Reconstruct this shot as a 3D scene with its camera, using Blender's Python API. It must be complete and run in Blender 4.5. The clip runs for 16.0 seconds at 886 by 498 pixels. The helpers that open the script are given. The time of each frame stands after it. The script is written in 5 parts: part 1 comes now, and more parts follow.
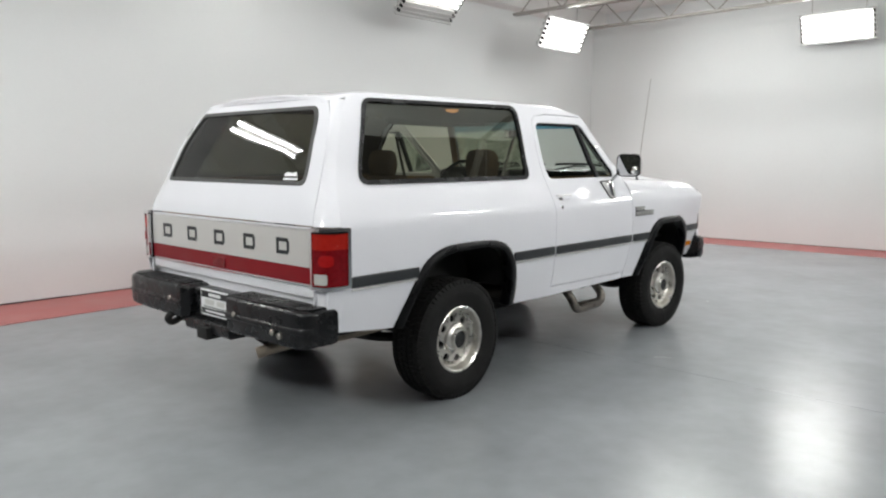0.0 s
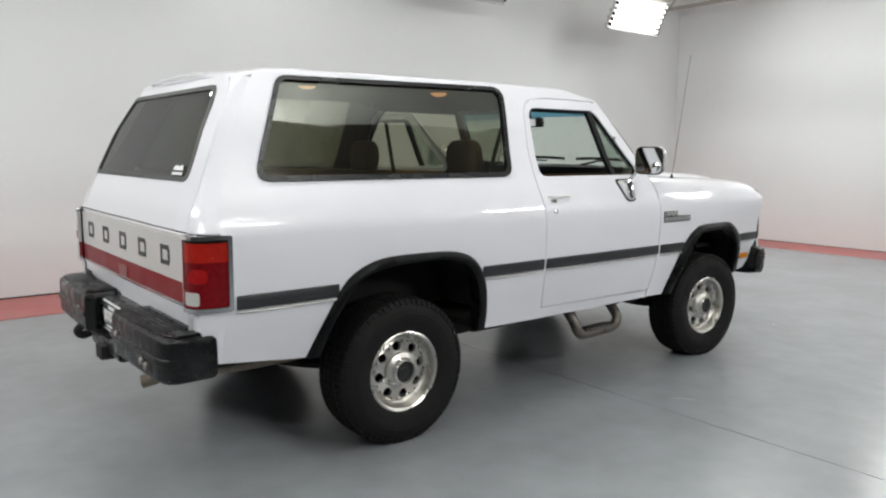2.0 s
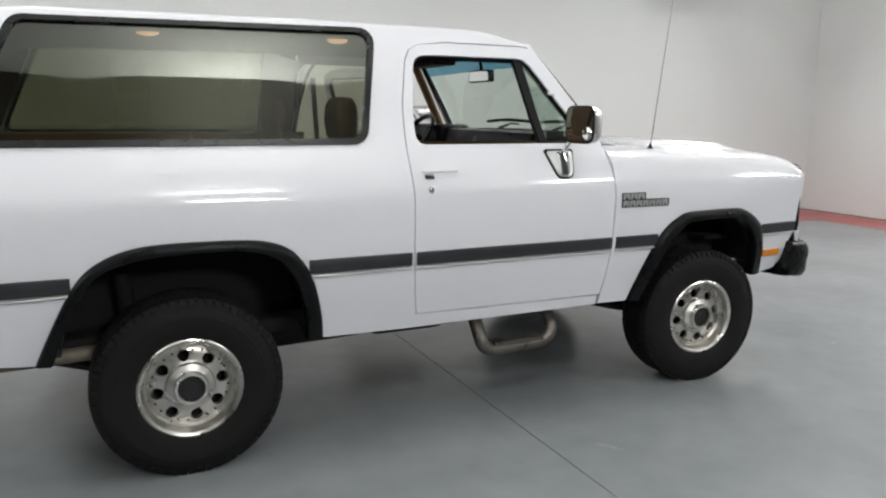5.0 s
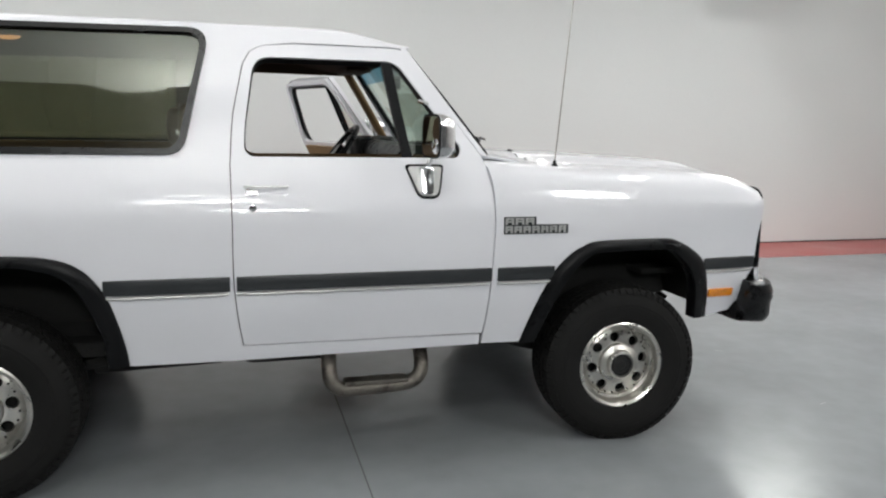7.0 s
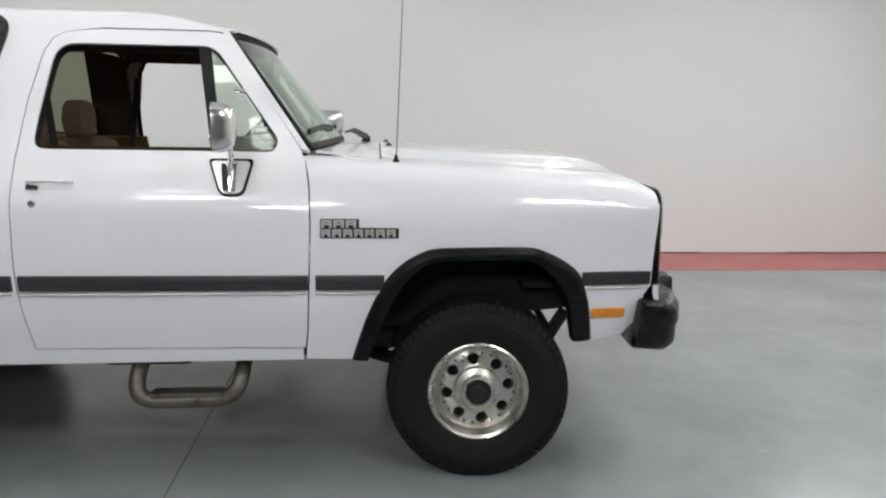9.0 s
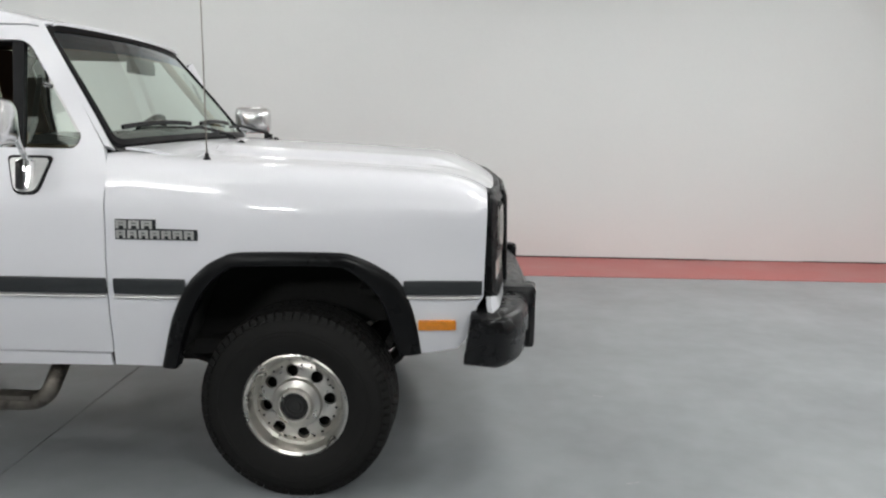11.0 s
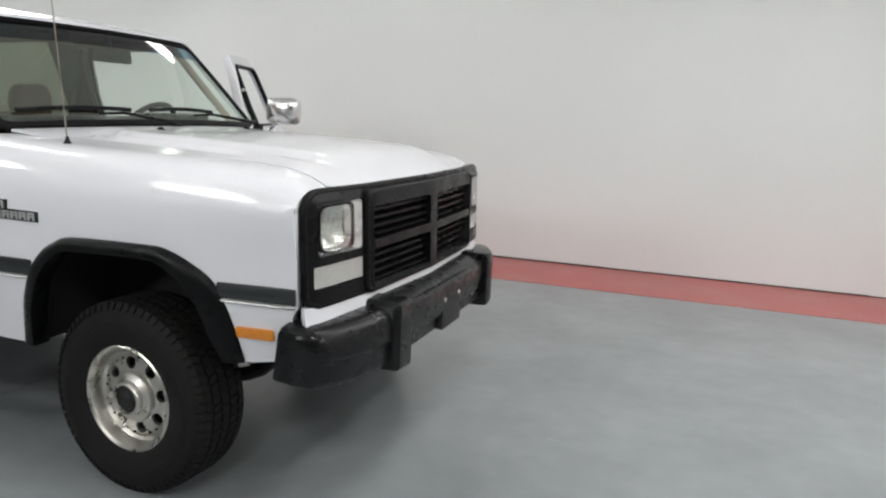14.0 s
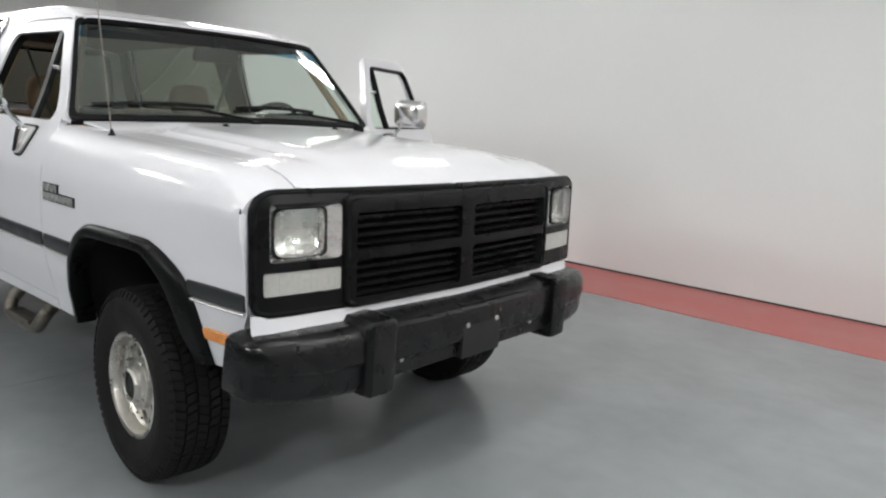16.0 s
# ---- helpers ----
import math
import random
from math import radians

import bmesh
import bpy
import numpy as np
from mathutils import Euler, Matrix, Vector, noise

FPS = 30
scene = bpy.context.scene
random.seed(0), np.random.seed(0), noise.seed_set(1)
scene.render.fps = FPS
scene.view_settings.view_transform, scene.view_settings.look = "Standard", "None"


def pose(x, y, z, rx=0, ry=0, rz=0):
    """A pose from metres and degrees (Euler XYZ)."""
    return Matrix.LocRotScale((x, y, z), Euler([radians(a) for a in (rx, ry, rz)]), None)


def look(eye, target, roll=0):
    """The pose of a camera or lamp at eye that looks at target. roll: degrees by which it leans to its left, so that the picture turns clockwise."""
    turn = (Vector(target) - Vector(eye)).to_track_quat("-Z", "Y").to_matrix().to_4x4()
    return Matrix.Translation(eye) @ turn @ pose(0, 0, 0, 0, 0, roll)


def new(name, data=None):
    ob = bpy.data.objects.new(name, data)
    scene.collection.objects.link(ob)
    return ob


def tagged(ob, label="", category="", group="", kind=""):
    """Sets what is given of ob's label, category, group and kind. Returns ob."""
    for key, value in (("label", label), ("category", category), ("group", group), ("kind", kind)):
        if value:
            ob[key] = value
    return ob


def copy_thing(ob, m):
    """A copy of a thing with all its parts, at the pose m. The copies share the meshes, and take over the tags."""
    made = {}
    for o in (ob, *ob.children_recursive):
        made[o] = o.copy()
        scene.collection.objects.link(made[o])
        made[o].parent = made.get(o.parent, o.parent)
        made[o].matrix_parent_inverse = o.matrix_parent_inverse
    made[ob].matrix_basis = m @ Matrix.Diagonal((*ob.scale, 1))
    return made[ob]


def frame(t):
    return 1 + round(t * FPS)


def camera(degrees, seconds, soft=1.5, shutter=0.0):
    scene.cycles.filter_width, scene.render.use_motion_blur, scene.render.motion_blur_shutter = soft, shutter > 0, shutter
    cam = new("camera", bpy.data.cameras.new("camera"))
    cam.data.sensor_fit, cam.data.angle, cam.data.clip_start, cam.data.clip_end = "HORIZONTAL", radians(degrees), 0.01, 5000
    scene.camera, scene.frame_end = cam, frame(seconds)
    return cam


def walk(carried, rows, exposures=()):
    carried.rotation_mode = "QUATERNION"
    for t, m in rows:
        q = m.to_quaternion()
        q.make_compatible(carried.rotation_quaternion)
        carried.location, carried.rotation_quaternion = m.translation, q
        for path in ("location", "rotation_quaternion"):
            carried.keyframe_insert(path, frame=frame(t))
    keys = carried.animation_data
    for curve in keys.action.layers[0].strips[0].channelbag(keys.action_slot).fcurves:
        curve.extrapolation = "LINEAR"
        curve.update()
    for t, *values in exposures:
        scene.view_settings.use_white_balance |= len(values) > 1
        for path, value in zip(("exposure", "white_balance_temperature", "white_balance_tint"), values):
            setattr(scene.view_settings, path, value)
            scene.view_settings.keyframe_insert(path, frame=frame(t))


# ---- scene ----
cam = camera(62.0, 16.0, soft=2.2)
PATH = [
    (0, (-3.305, -3.862, 1.468), (-1.851, -2.511, 1.223), 0.0),
    (0.5, (-3.004, -3.852, 1.472), (-1.597, -2.451, 1.229), 0.2),
    (1, (-2.689, -3.858, 1.483), (-1.342, -2.401, 1.236), 0.4),
    (1.5, (-2.393, -3.81, 1.477), (-1.09, -2.315, 1.221), 0.6),
    (2, (-2.09, -3.847, 1.462), (-0.852, -2.298, 1.199), 0.4),
    (2.5, (-1.789, -3.896, 1.447), (-0.617, -2.299, 1.171), 0.2),
    (3, (-1.525, -3.87, 1.439), (-0.392, -2.25, 1.141), 0.3),
    (3.5, (-1.243, -3.863, 1.459), (-0.167, -2.209, 1.132), 0.5),
    (6, (0.307, -3.908, 1.459), (1.019, -2.069, 1.123), 0.9),
    (6.5, (0.586, -3.894, 1.428), (1.248, -2.032, 1.117), 1.2),
    (7, (0.965, -3.899, 1.452), (1.503, -2.001, 1.125), 1.1),
    (7.5, (1.287, -3.872, 1.436), (1.735, -1.95, 1.113), 1.1),
    (8, (1.559, -3.824, 1.447), (1.949, -1.891, 1.113), 1.4),
    (8.5, (1.936, -3.793, 1.461), (2.201, -1.841, 1.113), 1.0),
    (9, (2.254, -3.761, 1.445), (2.446, -1.8, 1.106), 1.0),
    (9.5, (2.626, -3.701, 1.441), (2.708, -1.731, 1.106), 0.9),
    (10, (2.837, -3.654, 1.453), (2.894, -1.684, 1.115), 1.2),
    (12.5, (4.003, -3.399, 1.431), (3.734, -1.447, 1.087), 1.1),
    (13, (4.209, -3.28, 1.441), (3.841, -1.344, 1.099), 1.6),
    (13.5, (4.416, -3.137, 1.454), (3.915, -1.234, 1.099), 1.6),
    (14, (4.646, -2.97, 1.457), (3.977, -1.12, 1.094), 2.3),
    (14.5, (4.816, -2.789, 1.447), (3.995, -1.003, 1.08), 2.7),
    (15, (4.967, -2.6, 1.464), (3.989, -0.897, 1.082), 3.2),
    (15.5, (5.142, -2.383, 1.463), (3.996, -0.789, 1.083), 3.2),
    (16, (5.289, -2.186, 1.459), (4.006, -0.696, 1.092), 3.4),
]
walk(cam, [(t, look(eye, target, roll)) for t, eye, target, roll in PATH], [(0, 0.14), (2.5, 0.09), (6, 0.03), (9, 0.0), (12.5, 0.01), (16, 0.05)])

# ---- world and light ----
world = bpy.data.worlds.new("world")
scene.world = world
world.use_nodes = True
world.node_tree.nodes["Background"].inputs[0].default_value = (0.75, 0.8, 0.85, 1)
world.node_tree.nodes["Background"].inputs[1].default_value = 0.02
scene.view_settings.exposure = 0.0
LAMP_POWER = 39.5
# centre and the point each tube fixture is turned to; some unseen ones are added
FIXTURES = [
    ((7.17, 3.12, 3.46), (3.6, -3.2, 0.6), 0, 0.95, (0.93, 0.93)),
    ((4.30, 3.40, 3.56), (4.3, 1.6, 1.8), 0, 0.12, (0.93, 0.93)),
    ((1.55, 3.20, 3.75), (1.7, 1.8, 0.2), 90, 0.08, (0.80, 0.50)),
    ((-2.10, 2.78, 3.26), (-1.4, 0.2, 0.5), 41, 0.46, (0.92, 0.55)),
    # unseen, added to brighten the car's rear
    ((-4.80, 1.20, 3.60), (-2.2, 0.0, 0.8), 90, 1.2, (0.93, 0.93)),
    ((9.55, -0.30, 3.50), (2.0, -1.6, 0.8), 90, 0.8, (0.93, 0.93)),
    ((8.80, -4.20, 3.40), (3.2, -1.0, 1.2), 90, 0.8, (0.93, 0.93)),
    ((4.90, -4.60, 3.60), (3.6, -1.0, 0.9), 0, 1.25, (0.93, 0.93)),
    ((0.70, -4.10, 3.50), (0.7, -1.4, 0.6), 0, 0.46, (0.93, 0.93)),
    ((-2.60, -4.10, 3.50), (-1.6, -1.4, 0.6), 0, 0.60, (0.93, 0.93)),
    ((1.30, -7.40, 3.20), (1.3, -1.0, 0.8), 0, 2.1, (0.93, 0.93)),
    # the next three are unseen downlights, added as fill over bonnet, roof and walls
    ((4.60, -1.00, 4.08), (4.6, -1.1, 0.0), 90, 0.75, (0.93, 0.93)),
    ((-0.80, -0.60, 4.08), (-0.9, -0.7, 0.0), 0, 0.4, (0.93, 0.93)),
    ((6.60, 0.60, 4.08), (6.9, 0.6, 0.0), 90, 1.7, (0.93, 0.93)),
    ((-5.40, -1.20, 3.50), (-2.0, -0.6, 0.8), 90, 2.0, (0.93, 0.93)),
    # unseen uplight, added to make the ceiling glow in the side windows
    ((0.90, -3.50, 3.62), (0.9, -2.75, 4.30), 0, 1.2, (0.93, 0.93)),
]


# ---- materials ----
def nodes_of(name):
    m = bpy.data.materials.new(name)
    m.use_nodes = True
    nt = m.node_tree
    b = nt.nodes["Principled BSDF"]
    return m, nt, b


def mat(name, color, rough=0.5, metal=0.0, var=0.08, scale=6.0, fine=60.0, bump=0.0, coat=0.0, spec=0.5, rvar=0.08, stretch=(1, 1, 1), island=0.0):
    """A surface with variation of colour at two sizes, of gloss, and a fine relief."""
    m, nt, b = nodes_of(name)
    n, l = nt.nodes, nt.links
    tc = n.new("ShaderNodeTexCoord")
    mp = n.new("ShaderNodeMapping")
    mp.inputs["Scale"].default_value = stretch
    l.new(tc.outputs["Object"], mp.inputs[0])
    big = n.new("ShaderNodeTexNoise")
    big.inputs["Scale"].default_value, big.inputs["Detail"].default_value = scale, 5
    small = n.new("ShaderNodeTexNoise")
    small.inputs["Scale"].default_value, small.inputs["Detail"].default_value = fine, 4
    for t in (big, small):
        l.new(mp.outputs[0], t.inputs["Vector"])
    add = n.new("ShaderNodeMath")
    add.operation = "MULTIPLY_ADD"
    add.inputs[1].default_value = 0.4
    l.new(small.outputs["Fac"], add.inputs[0])
    l.new(big.outputs["Fac"], add.inputs[2])
    rng = n.new("ShaderNodeMapRange")
    rng.inputs["From Min"].default_value, rng.inputs["From Max"].default_value = 0.4, 1.0
    rng.inputs["To Min"].default_value, rng.inputs["To Max"].default_value = 1 - var, 1 + var
    l.new(add.outputs[0], rng.inputs["Value"])
    last = rng.outputs[0]
    if island:
        geo = n.new("ShaderNodeNewGeometry")
        ir = n.new("ShaderNodeMapRange")
        ir.inputs["To Min"].default_value, ir.inputs["To Max"].default_value = 1 - island, 1 + island
        l.new(geo.outputs["Random Per Island"], ir.inputs["Value"])
        mu = n.new("ShaderNodeMath")
        mu.operation = "MULTIPLY"
        l.new(last, mu.inputs[0])
        l.new(ir.outputs[0], mu.inputs[1])
        last = mu.outputs[0]
    vm = n.new("ShaderNodeVectorMath")
    vm.operation = "SCALE"
    vm.inputs[0].default_value = color[:3]
    l.new(last, vm.inputs["Scale"])
    l.new(vm.outputs[0], b.inputs["Base Color"])
    rr = n.new("ShaderNodeMapRange")
    rr.inputs["From Min"].default_value, rr.inputs["From Max"].default_value = 0.3, 0.7
    rr.inputs["To Min"].default_value, rr.inputs["To Max"].default_value = max(0.02, rough - rvar), min(1, rough + rvar)
    l.new(big.outputs["Fac"], rr.inputs["Value"])
    l.new(rr.outputs[0], b.inputs["Roughness"])
    b.inputs["Metallic"].default_value = metal
    b.inputs["Specular IOR Level"].default_value = spec
    b.inputs["Coat Weight"].default_value = coat
    b.inputs["Coat Roughness"].default_value = 0.07
    if bump:
        bp = n.new("ShaderNodeBump")
        bp.inputs["Strength"].default_value, bp.inputs["Distance"].default_value = 1.0, bump
        l.new(small.outputs["Fac"], bp.inputs["Height"])
        l.new(bp.outputs[0], b.inputs["Normal"])
    return m


def glass(name, tint, rough=0.0, gain=1.0, graze=0.90, sheen=(1, 1, 1), wave=0.0):
    """A thin pane: a tinted body under a mirror skin by Fresnel."""
    m = bpy.data.materials.new(name)
    m.use_nodes = True
    n, l = m.node_tree.nodes, m.node_tree.links
    n.clear()
    out = n.new("ShaderNodeOutputMaterial")
    tr, gl, mix, fr = n.new("ShaderNodeBsdfTransparent"), n.new("ShaderNodeBsdfGlossy"), n.new("ShaderNodeMixShader"), n.new("ShaderNodeLayerWeight")
    tr.inputs[0].default_value = (*tint, 1)
    gl.inputs["Roughness"].default_value = rough
    gl.inputs[0].default_value = (*sheen, 1)
    fr.inputs["Blend"].default_value = 0.5
    p5, sch = n.new("ShaderNodeMath"), n.new("ShaderNodeMath")
    p5.operation, sch.operation = "POWER", "MULTIPLY_ADD"
    p5.inputs[1].default_value = 4.2
    sch.inputs[1].default_value, sch.inputs[2].default_value = graze, 0.06 * gain
    l.new(fr.outputs["Facing"], p5.inputs[0])
    l.new(p5.outputs[0], sch.inputs[0])
    l.new(sch.outputs[0], mix.inputs[0])
    if wave:
        tc, tn, bp = n.new("ShaderNodeTexCoord"), n.new("ShaderNodeTexNoise"), n.new("ShaderNodeBump")
        tn.inputs["Scale"].default_value, tn.inputs["Detail"].default_value = 1.7, 1.0
        bp.inputs["Strength"].default_value, bp.inputs["Distance"].default_value = 1.0, wave
        l.new(tc.outputs["Object"], tn.inputs["Vector"])
        l.new(tn.outputs["Fac"], bp.inputs["Height"])
        l.new(bp.outputs[0], gl.inputs["Normal"])
    l.new(tr.outputs[0], mix.inputs[1])
    l.new(gl.outputs[0], mix.inputs[2])
    l.new(mix.outputs[0], out.inputs[0])
    return m


def glow(name, color, strength):
    m, nt, b = nodes_of(name)
    b.inputs["Base Color"].default_value = (0.8, 0.8, 0.8, 1)
    b.inputs["Emission Color"].default_value = (*color, 1)
    b.inputs["Emission Strength"].default_value = strength
    return m


def floor_material():
    """Grey sealed concrete: cloudy colour, dull dirty patches, hazy gloss."""
    m = mat("sealed_concrete", (0.262, 0.277, 0.290), rough=0.26, var=0.15, scale=1.2, fine=7.0, spec=0.55)
    nt = m.node_tree
    b = nt.nodes["Principled BSDF"]
    nt.links.remove(b.inputs["Roughness"].links[0])
    b.inputs["Roughness"].default_value = 0.26
    return m


def worn(m, color, lo=0.60, hi=0.72, scale=16.0, amount=0.8, stretch=(1, 1, 1)):
    """Scuffed patches over a material, with a shape of their own."""
    nt = m.node_tree
    n, l = nt.nodes, nt.links
    b = n["Principled BSDF"]
    tc, mp, t, r, mx = n.new("ShaderNodeTexCoord"), n.new("ShaderNodeMapping"), n.new("ShaderNodeTexNoise"), n.new("ShaderNodeMapRange"), n.new("ShaderNodeMix")
    mp.inputs["Scale"].default_value = stretch
    t.inputs["Scale"].default_value, t.inputs["Detail"].default_value, t.inputs["Roughness"].default_value = scale, 9, 0.65
    l.new(tc.outputs["Object"], mp.inputs[0])
    l.new(mp.outputs[0], t.inputs["Vector"])
    r.inputs["From Min"].default_value, r.inputs["From Max"].default_value, r.inputs["To Max"].default_value = lo, hi, amount
    l.new(t.outputs["Fac"], r.inputs["Value"])
    mx.data_type = "RGBA"
    l.new(r.outputs[0], mx.inputs["Factor"])
    l.new(b.inputs["Base Color"].links[0].from_socket, mx.inputs["A"])
    mx.inputs["B"].default_value = (*color, 1)
    l.new(mx.outputs["Result"], b.inputs["Base Color"])
    return m


M_WALL = mat("wall_paint", (0.785, 0.80, 0.792), rough=0.75, var=0.025, scale=0.6, fine=25, bump=0.0006)
M_UNSEEN_WALL = mat("dark_unseen_wall", (0.09, 0.09, 0.091), rough=0.8, var=0.1, scale=0.8)
M_FLOOR = floor_material()
M_RED_FLOOR = mat("red_floor_paint", (0.45, 0.125, 0.118), rough=0.4, var=0.10, scale=1.5, fine=14)
M_JOINT = mat("floor_joint", (0.09, 0.09, 0.092), rough=0.8, var=0.3, scale=9)
M_JOINT_DIRT = mat("scuff_dirt", (0.235, 0.24, 0.245), rough=0.7, var=0.3, scale=40)
M_DECK = mat("ceiling_deck", (0.80, 0.79, 0.77), rough=0.7, var=0.06, scale=2)
M_UNSEEN_DECK = mat("dark_unseen_deck", (0.05, 0.047, 0.043), rough=0.8, var=0.2, scale=3)
M_STEEL = mat("painted_steel", (0.36, 0.34, 0.31), rough=0.5, var=0.1, scale=8)
M_GAP = mat("dark_gap", (0.05, 0.045, 0.045), rough=0.9)
M_PAINT = mat("white_car_paint", (0.80, 0.80, 0.835), rough=0.34, var=0.012, scale=3, fine=40, coat=0.9, spec=0.15, rvar=0.03)
M_BLACK = mat("black_plastic", (0.006, 0.0062, 0.0068), rough=0.33, spec=0.15, var=0.25, scale=9, fine=300, bump=0.0004, rvar=0.12)
M_BUMPER = worn(mat("scuffed_black_bumper", (0.007, 0.0072, 0.008), rough=0.30, spec=0.34, var=0.35, scale=14, fine=180, bump=0.0005, rvar=0.14), (0.060, 0.056, 0.050), 0.60, 0.78, 7.0, 0.28, (1, 1, 1.8))
M_RUBBER = mat("tyre_rubber", (0.0085, 0.0082, 0.0078), rough=0.72, spec=0.25, var=0.25, scale=12, fine=120, bump=0.0006)
M_TRIM = mat("black_rubber_trim", (0.008, 0.008, 0.009), rough=0.45, spec=0.14, var=0.2, scale=10)
M_SEAL = mat("window_seal_rubber", (0.010, 0.010, 0.011), rough=0.24, spec=0.5, var=0.2, scale=10)
M_STRIPE = mat("charcoal_moulding", (0.024, 0.027, 0.029), rough=0.38, var=0.12, scale=8)
M_CHROME = mat("chrome", (0.80, 0.80, 0.80), rough=0.13, metal=1.0, var=0.04, scale=30, rvar=0.04)
M_SATIN = mat("satin_chrome", (0.76, 0.76, 0.76), rough=0.22, metal=1.0, var=0.04, scale=30, rvar=0.04)
M_BRIGHT = mat("bright_metal_strip", (0.72, 0.72, 0.71), rough=0.38, metal=0.7, var=0.05, scale=30, rvar=0.06)
M_ALU = mat("polished_alloy", (0.64, 0.62, 0.58), rough=0.32, metal=1.0, var=0.12, scale=18, fine=90, rvar=0.10)
M_DULL = mat("dull_steel", (0.33, 0.31, 0.28), rough=0.42, metal=1.0, var=0.25, scale=14, rvar=0.14)
M_STEP = worn(mat("dirty_step_steel", (0.17, 0.155, 0.135), rough=0.45, metal=0.8, var=0.3, scale=16, rvar=0.14), (0.035, 0.03, 0.026), 0.5, 0.62, 9.0, 0.8)
M_UNDER = mat("dark_underbody", (0.012, 0.0115, 0.011), rough=0.85, var=0.4, scale=9, bump=0.002)
M_RUST = mat("brown_exhaust", (0.25, 0.21, 0.165), rough=0.6, metal=0.3, var=0.3, scale=25)
M_APPLIQUE = mat("brushed_applique", (0.63, 0.625, 0.60), rough=0.33, metal=0.35, var=0.03, scale=5, fine=120, stretch=(1, 0.05, 1))
M_REDBAND = mat("red_band", (0.20, 0.004, 0.009), rough=0.38, var=0.06, scale=5, spec=0.25)
M_REDLENS = mat("red_lens", (0.17, 0.004, 0.007), rough=0.16, var=0.25, scale=40, coat=0.0, spec=0.35)
M_LENS_SPOT = mat("lens_spot_red", (0.34, 0.009, 0.009), rough=0.16, var=0.15, scale=40, coat=0.0, spec=0.35)
M_HOTLENS = mat("orange_red_lens", (0.34, 0.014, 0.008), rough=0.2, var=0.15, scale=40, spec=0.3)
M_CLEARLENS = mat("milky_lens", (0.46, 0.455, 0.43), rough=0.15, var=0.06, scale=60, coat=0.5)
M_AMBER = mat("amber_lens", (0.80, 0.27, 0.015), rough=0.15, var=0.12, scale=60, coat=0.5)
M_REFLECTOR = mat("lamp_reflector", (0.80, 0.80, 0.78), rough=0.22, metal=0.75, var=0.06, scale=50)
M_TAN = mat("tan_cloth", (0.17, 0.115, 0.072), rough=0.9, var=0.16, scale=12, fine=240, bump=0.001)
M_TANHARD = mat("tan_plastic", (0.24, 0.145, 0.065), rough=0.6, var=0.1, scale=8)
M_HEADLINER = mat("brown_headliner", (0.085, 0.06, 0.046), rough=0.95, var=0.1, scale=10, fine=200)
M_CARPET = mat("dark_brown_carpet", (0.055, 0.042, 0.028), rough=0.98, var=0.3, scale=12, fine=300, bump=0.002)
M_BELT = mat("belt_webbing", (0.05, 0.05, 0.045), rough=0.8)
M_WHITE = mat("white_print", (0.8, 0.8, 0.8), rough=0.5)
M_INK = mat("black_lettering", (0.012, 0.016, 0.018), rough=0.4)
M_BADGE = mat("grey_badge", (0.48, 0.48, 0.47), rough=0.35, metal=0.3)
M_GLASS_DARK = glass("dark_tinted_glass", (0.275, 0.285, 0.21), gain=2.2, sheen=(0.96, 1.0, 0.92), rough=0.02, wave=0.0022)
M_GLASS_REAR = glass("smoked_rear_glass", (0.17, 0.165, 0.14), gain=0.9, graze=0.55)
M_GLASS_CLEAR = glass("windscreen_glass", (0.76, 0.85, 0.79), gain=3.1, sheen=(0.90, 1.0, 0.92))
M_GLASS_BLUE = glass("blue_shade_band", (0.13, 0.34, 0.44))
M_GLASS_LAMP = glass("headlamp_glass", (0.93, 0.94, 0.93))
M_MIRROR = mat("mirror_glass", (0.85, 0.85, 0.85), rough=0.01, metal=1.0, var=0.0, rvar=0.0)
M_TUBE = glow("lit_tube", (1.0, 0.98, 0.95), 9.0)
M_DOME = glow("lit_dome_lamp", (1.0, 0.45, 0.16), 1.6)
M_HOUSING = mat("fixture_housing", (0.55, 0.55, 0.54), rough=0.4, var=0.05)
M_BLACKHOLE = mat("black_cap", (0.01, 0.01, 0.01), rough=0.5)
M_YELLOW = mat("yellow_shock_absorber", (0.34, 0.23, 0.02), rough=0.5)


# ---- building helpers ----
def empty(name, label, category, kind="", group=""):
    ob = new(name)
    ob.empty_display_size = 0.1
    return tagged(ob, label, category, group, kind)


def part(name, bm, material, parent=None, label="", smooth=True, angle=32):
    """Links a bmesh as one mesh object, under a thing or under a part."""
    me = bpy.data.meshes.new(name)
    bm.to_mesh(me)
    bm.free()
    return mesh_part(name, me, material, parent, label, smooth, angle)


def mesh_part(name, me, material, parent=None, label="", smooth=True, angle=32):
    me.materials.append(material)
    if smooth:
        me.shade_smooth()
        me.set_sharp_from_angle(angle=radians(angle))
    ob = new(name, me)
    if parent:
        ob.parent = parent
    if label:
        tagged(ob, label)
    return ob


def add_box(bm, x0, x1, y0, y1, z0, z1, m=None):
    ret = bmesh.ops.create_cube(bm, size=1)
    mm = Matrix.Translation(((x0 + x1) / 2, (y0 + y1) / 2, (z0 + z1) / 2)) @ Matrix.Diagonal((abs(x1 - x0), abs(y1 - y0), abs(z1 - z0), 1))
    bmesh.ops.transform(bm, matrix=(m @ mm) if m else mm, verts=ret["verts"])
    return ret["verts"]


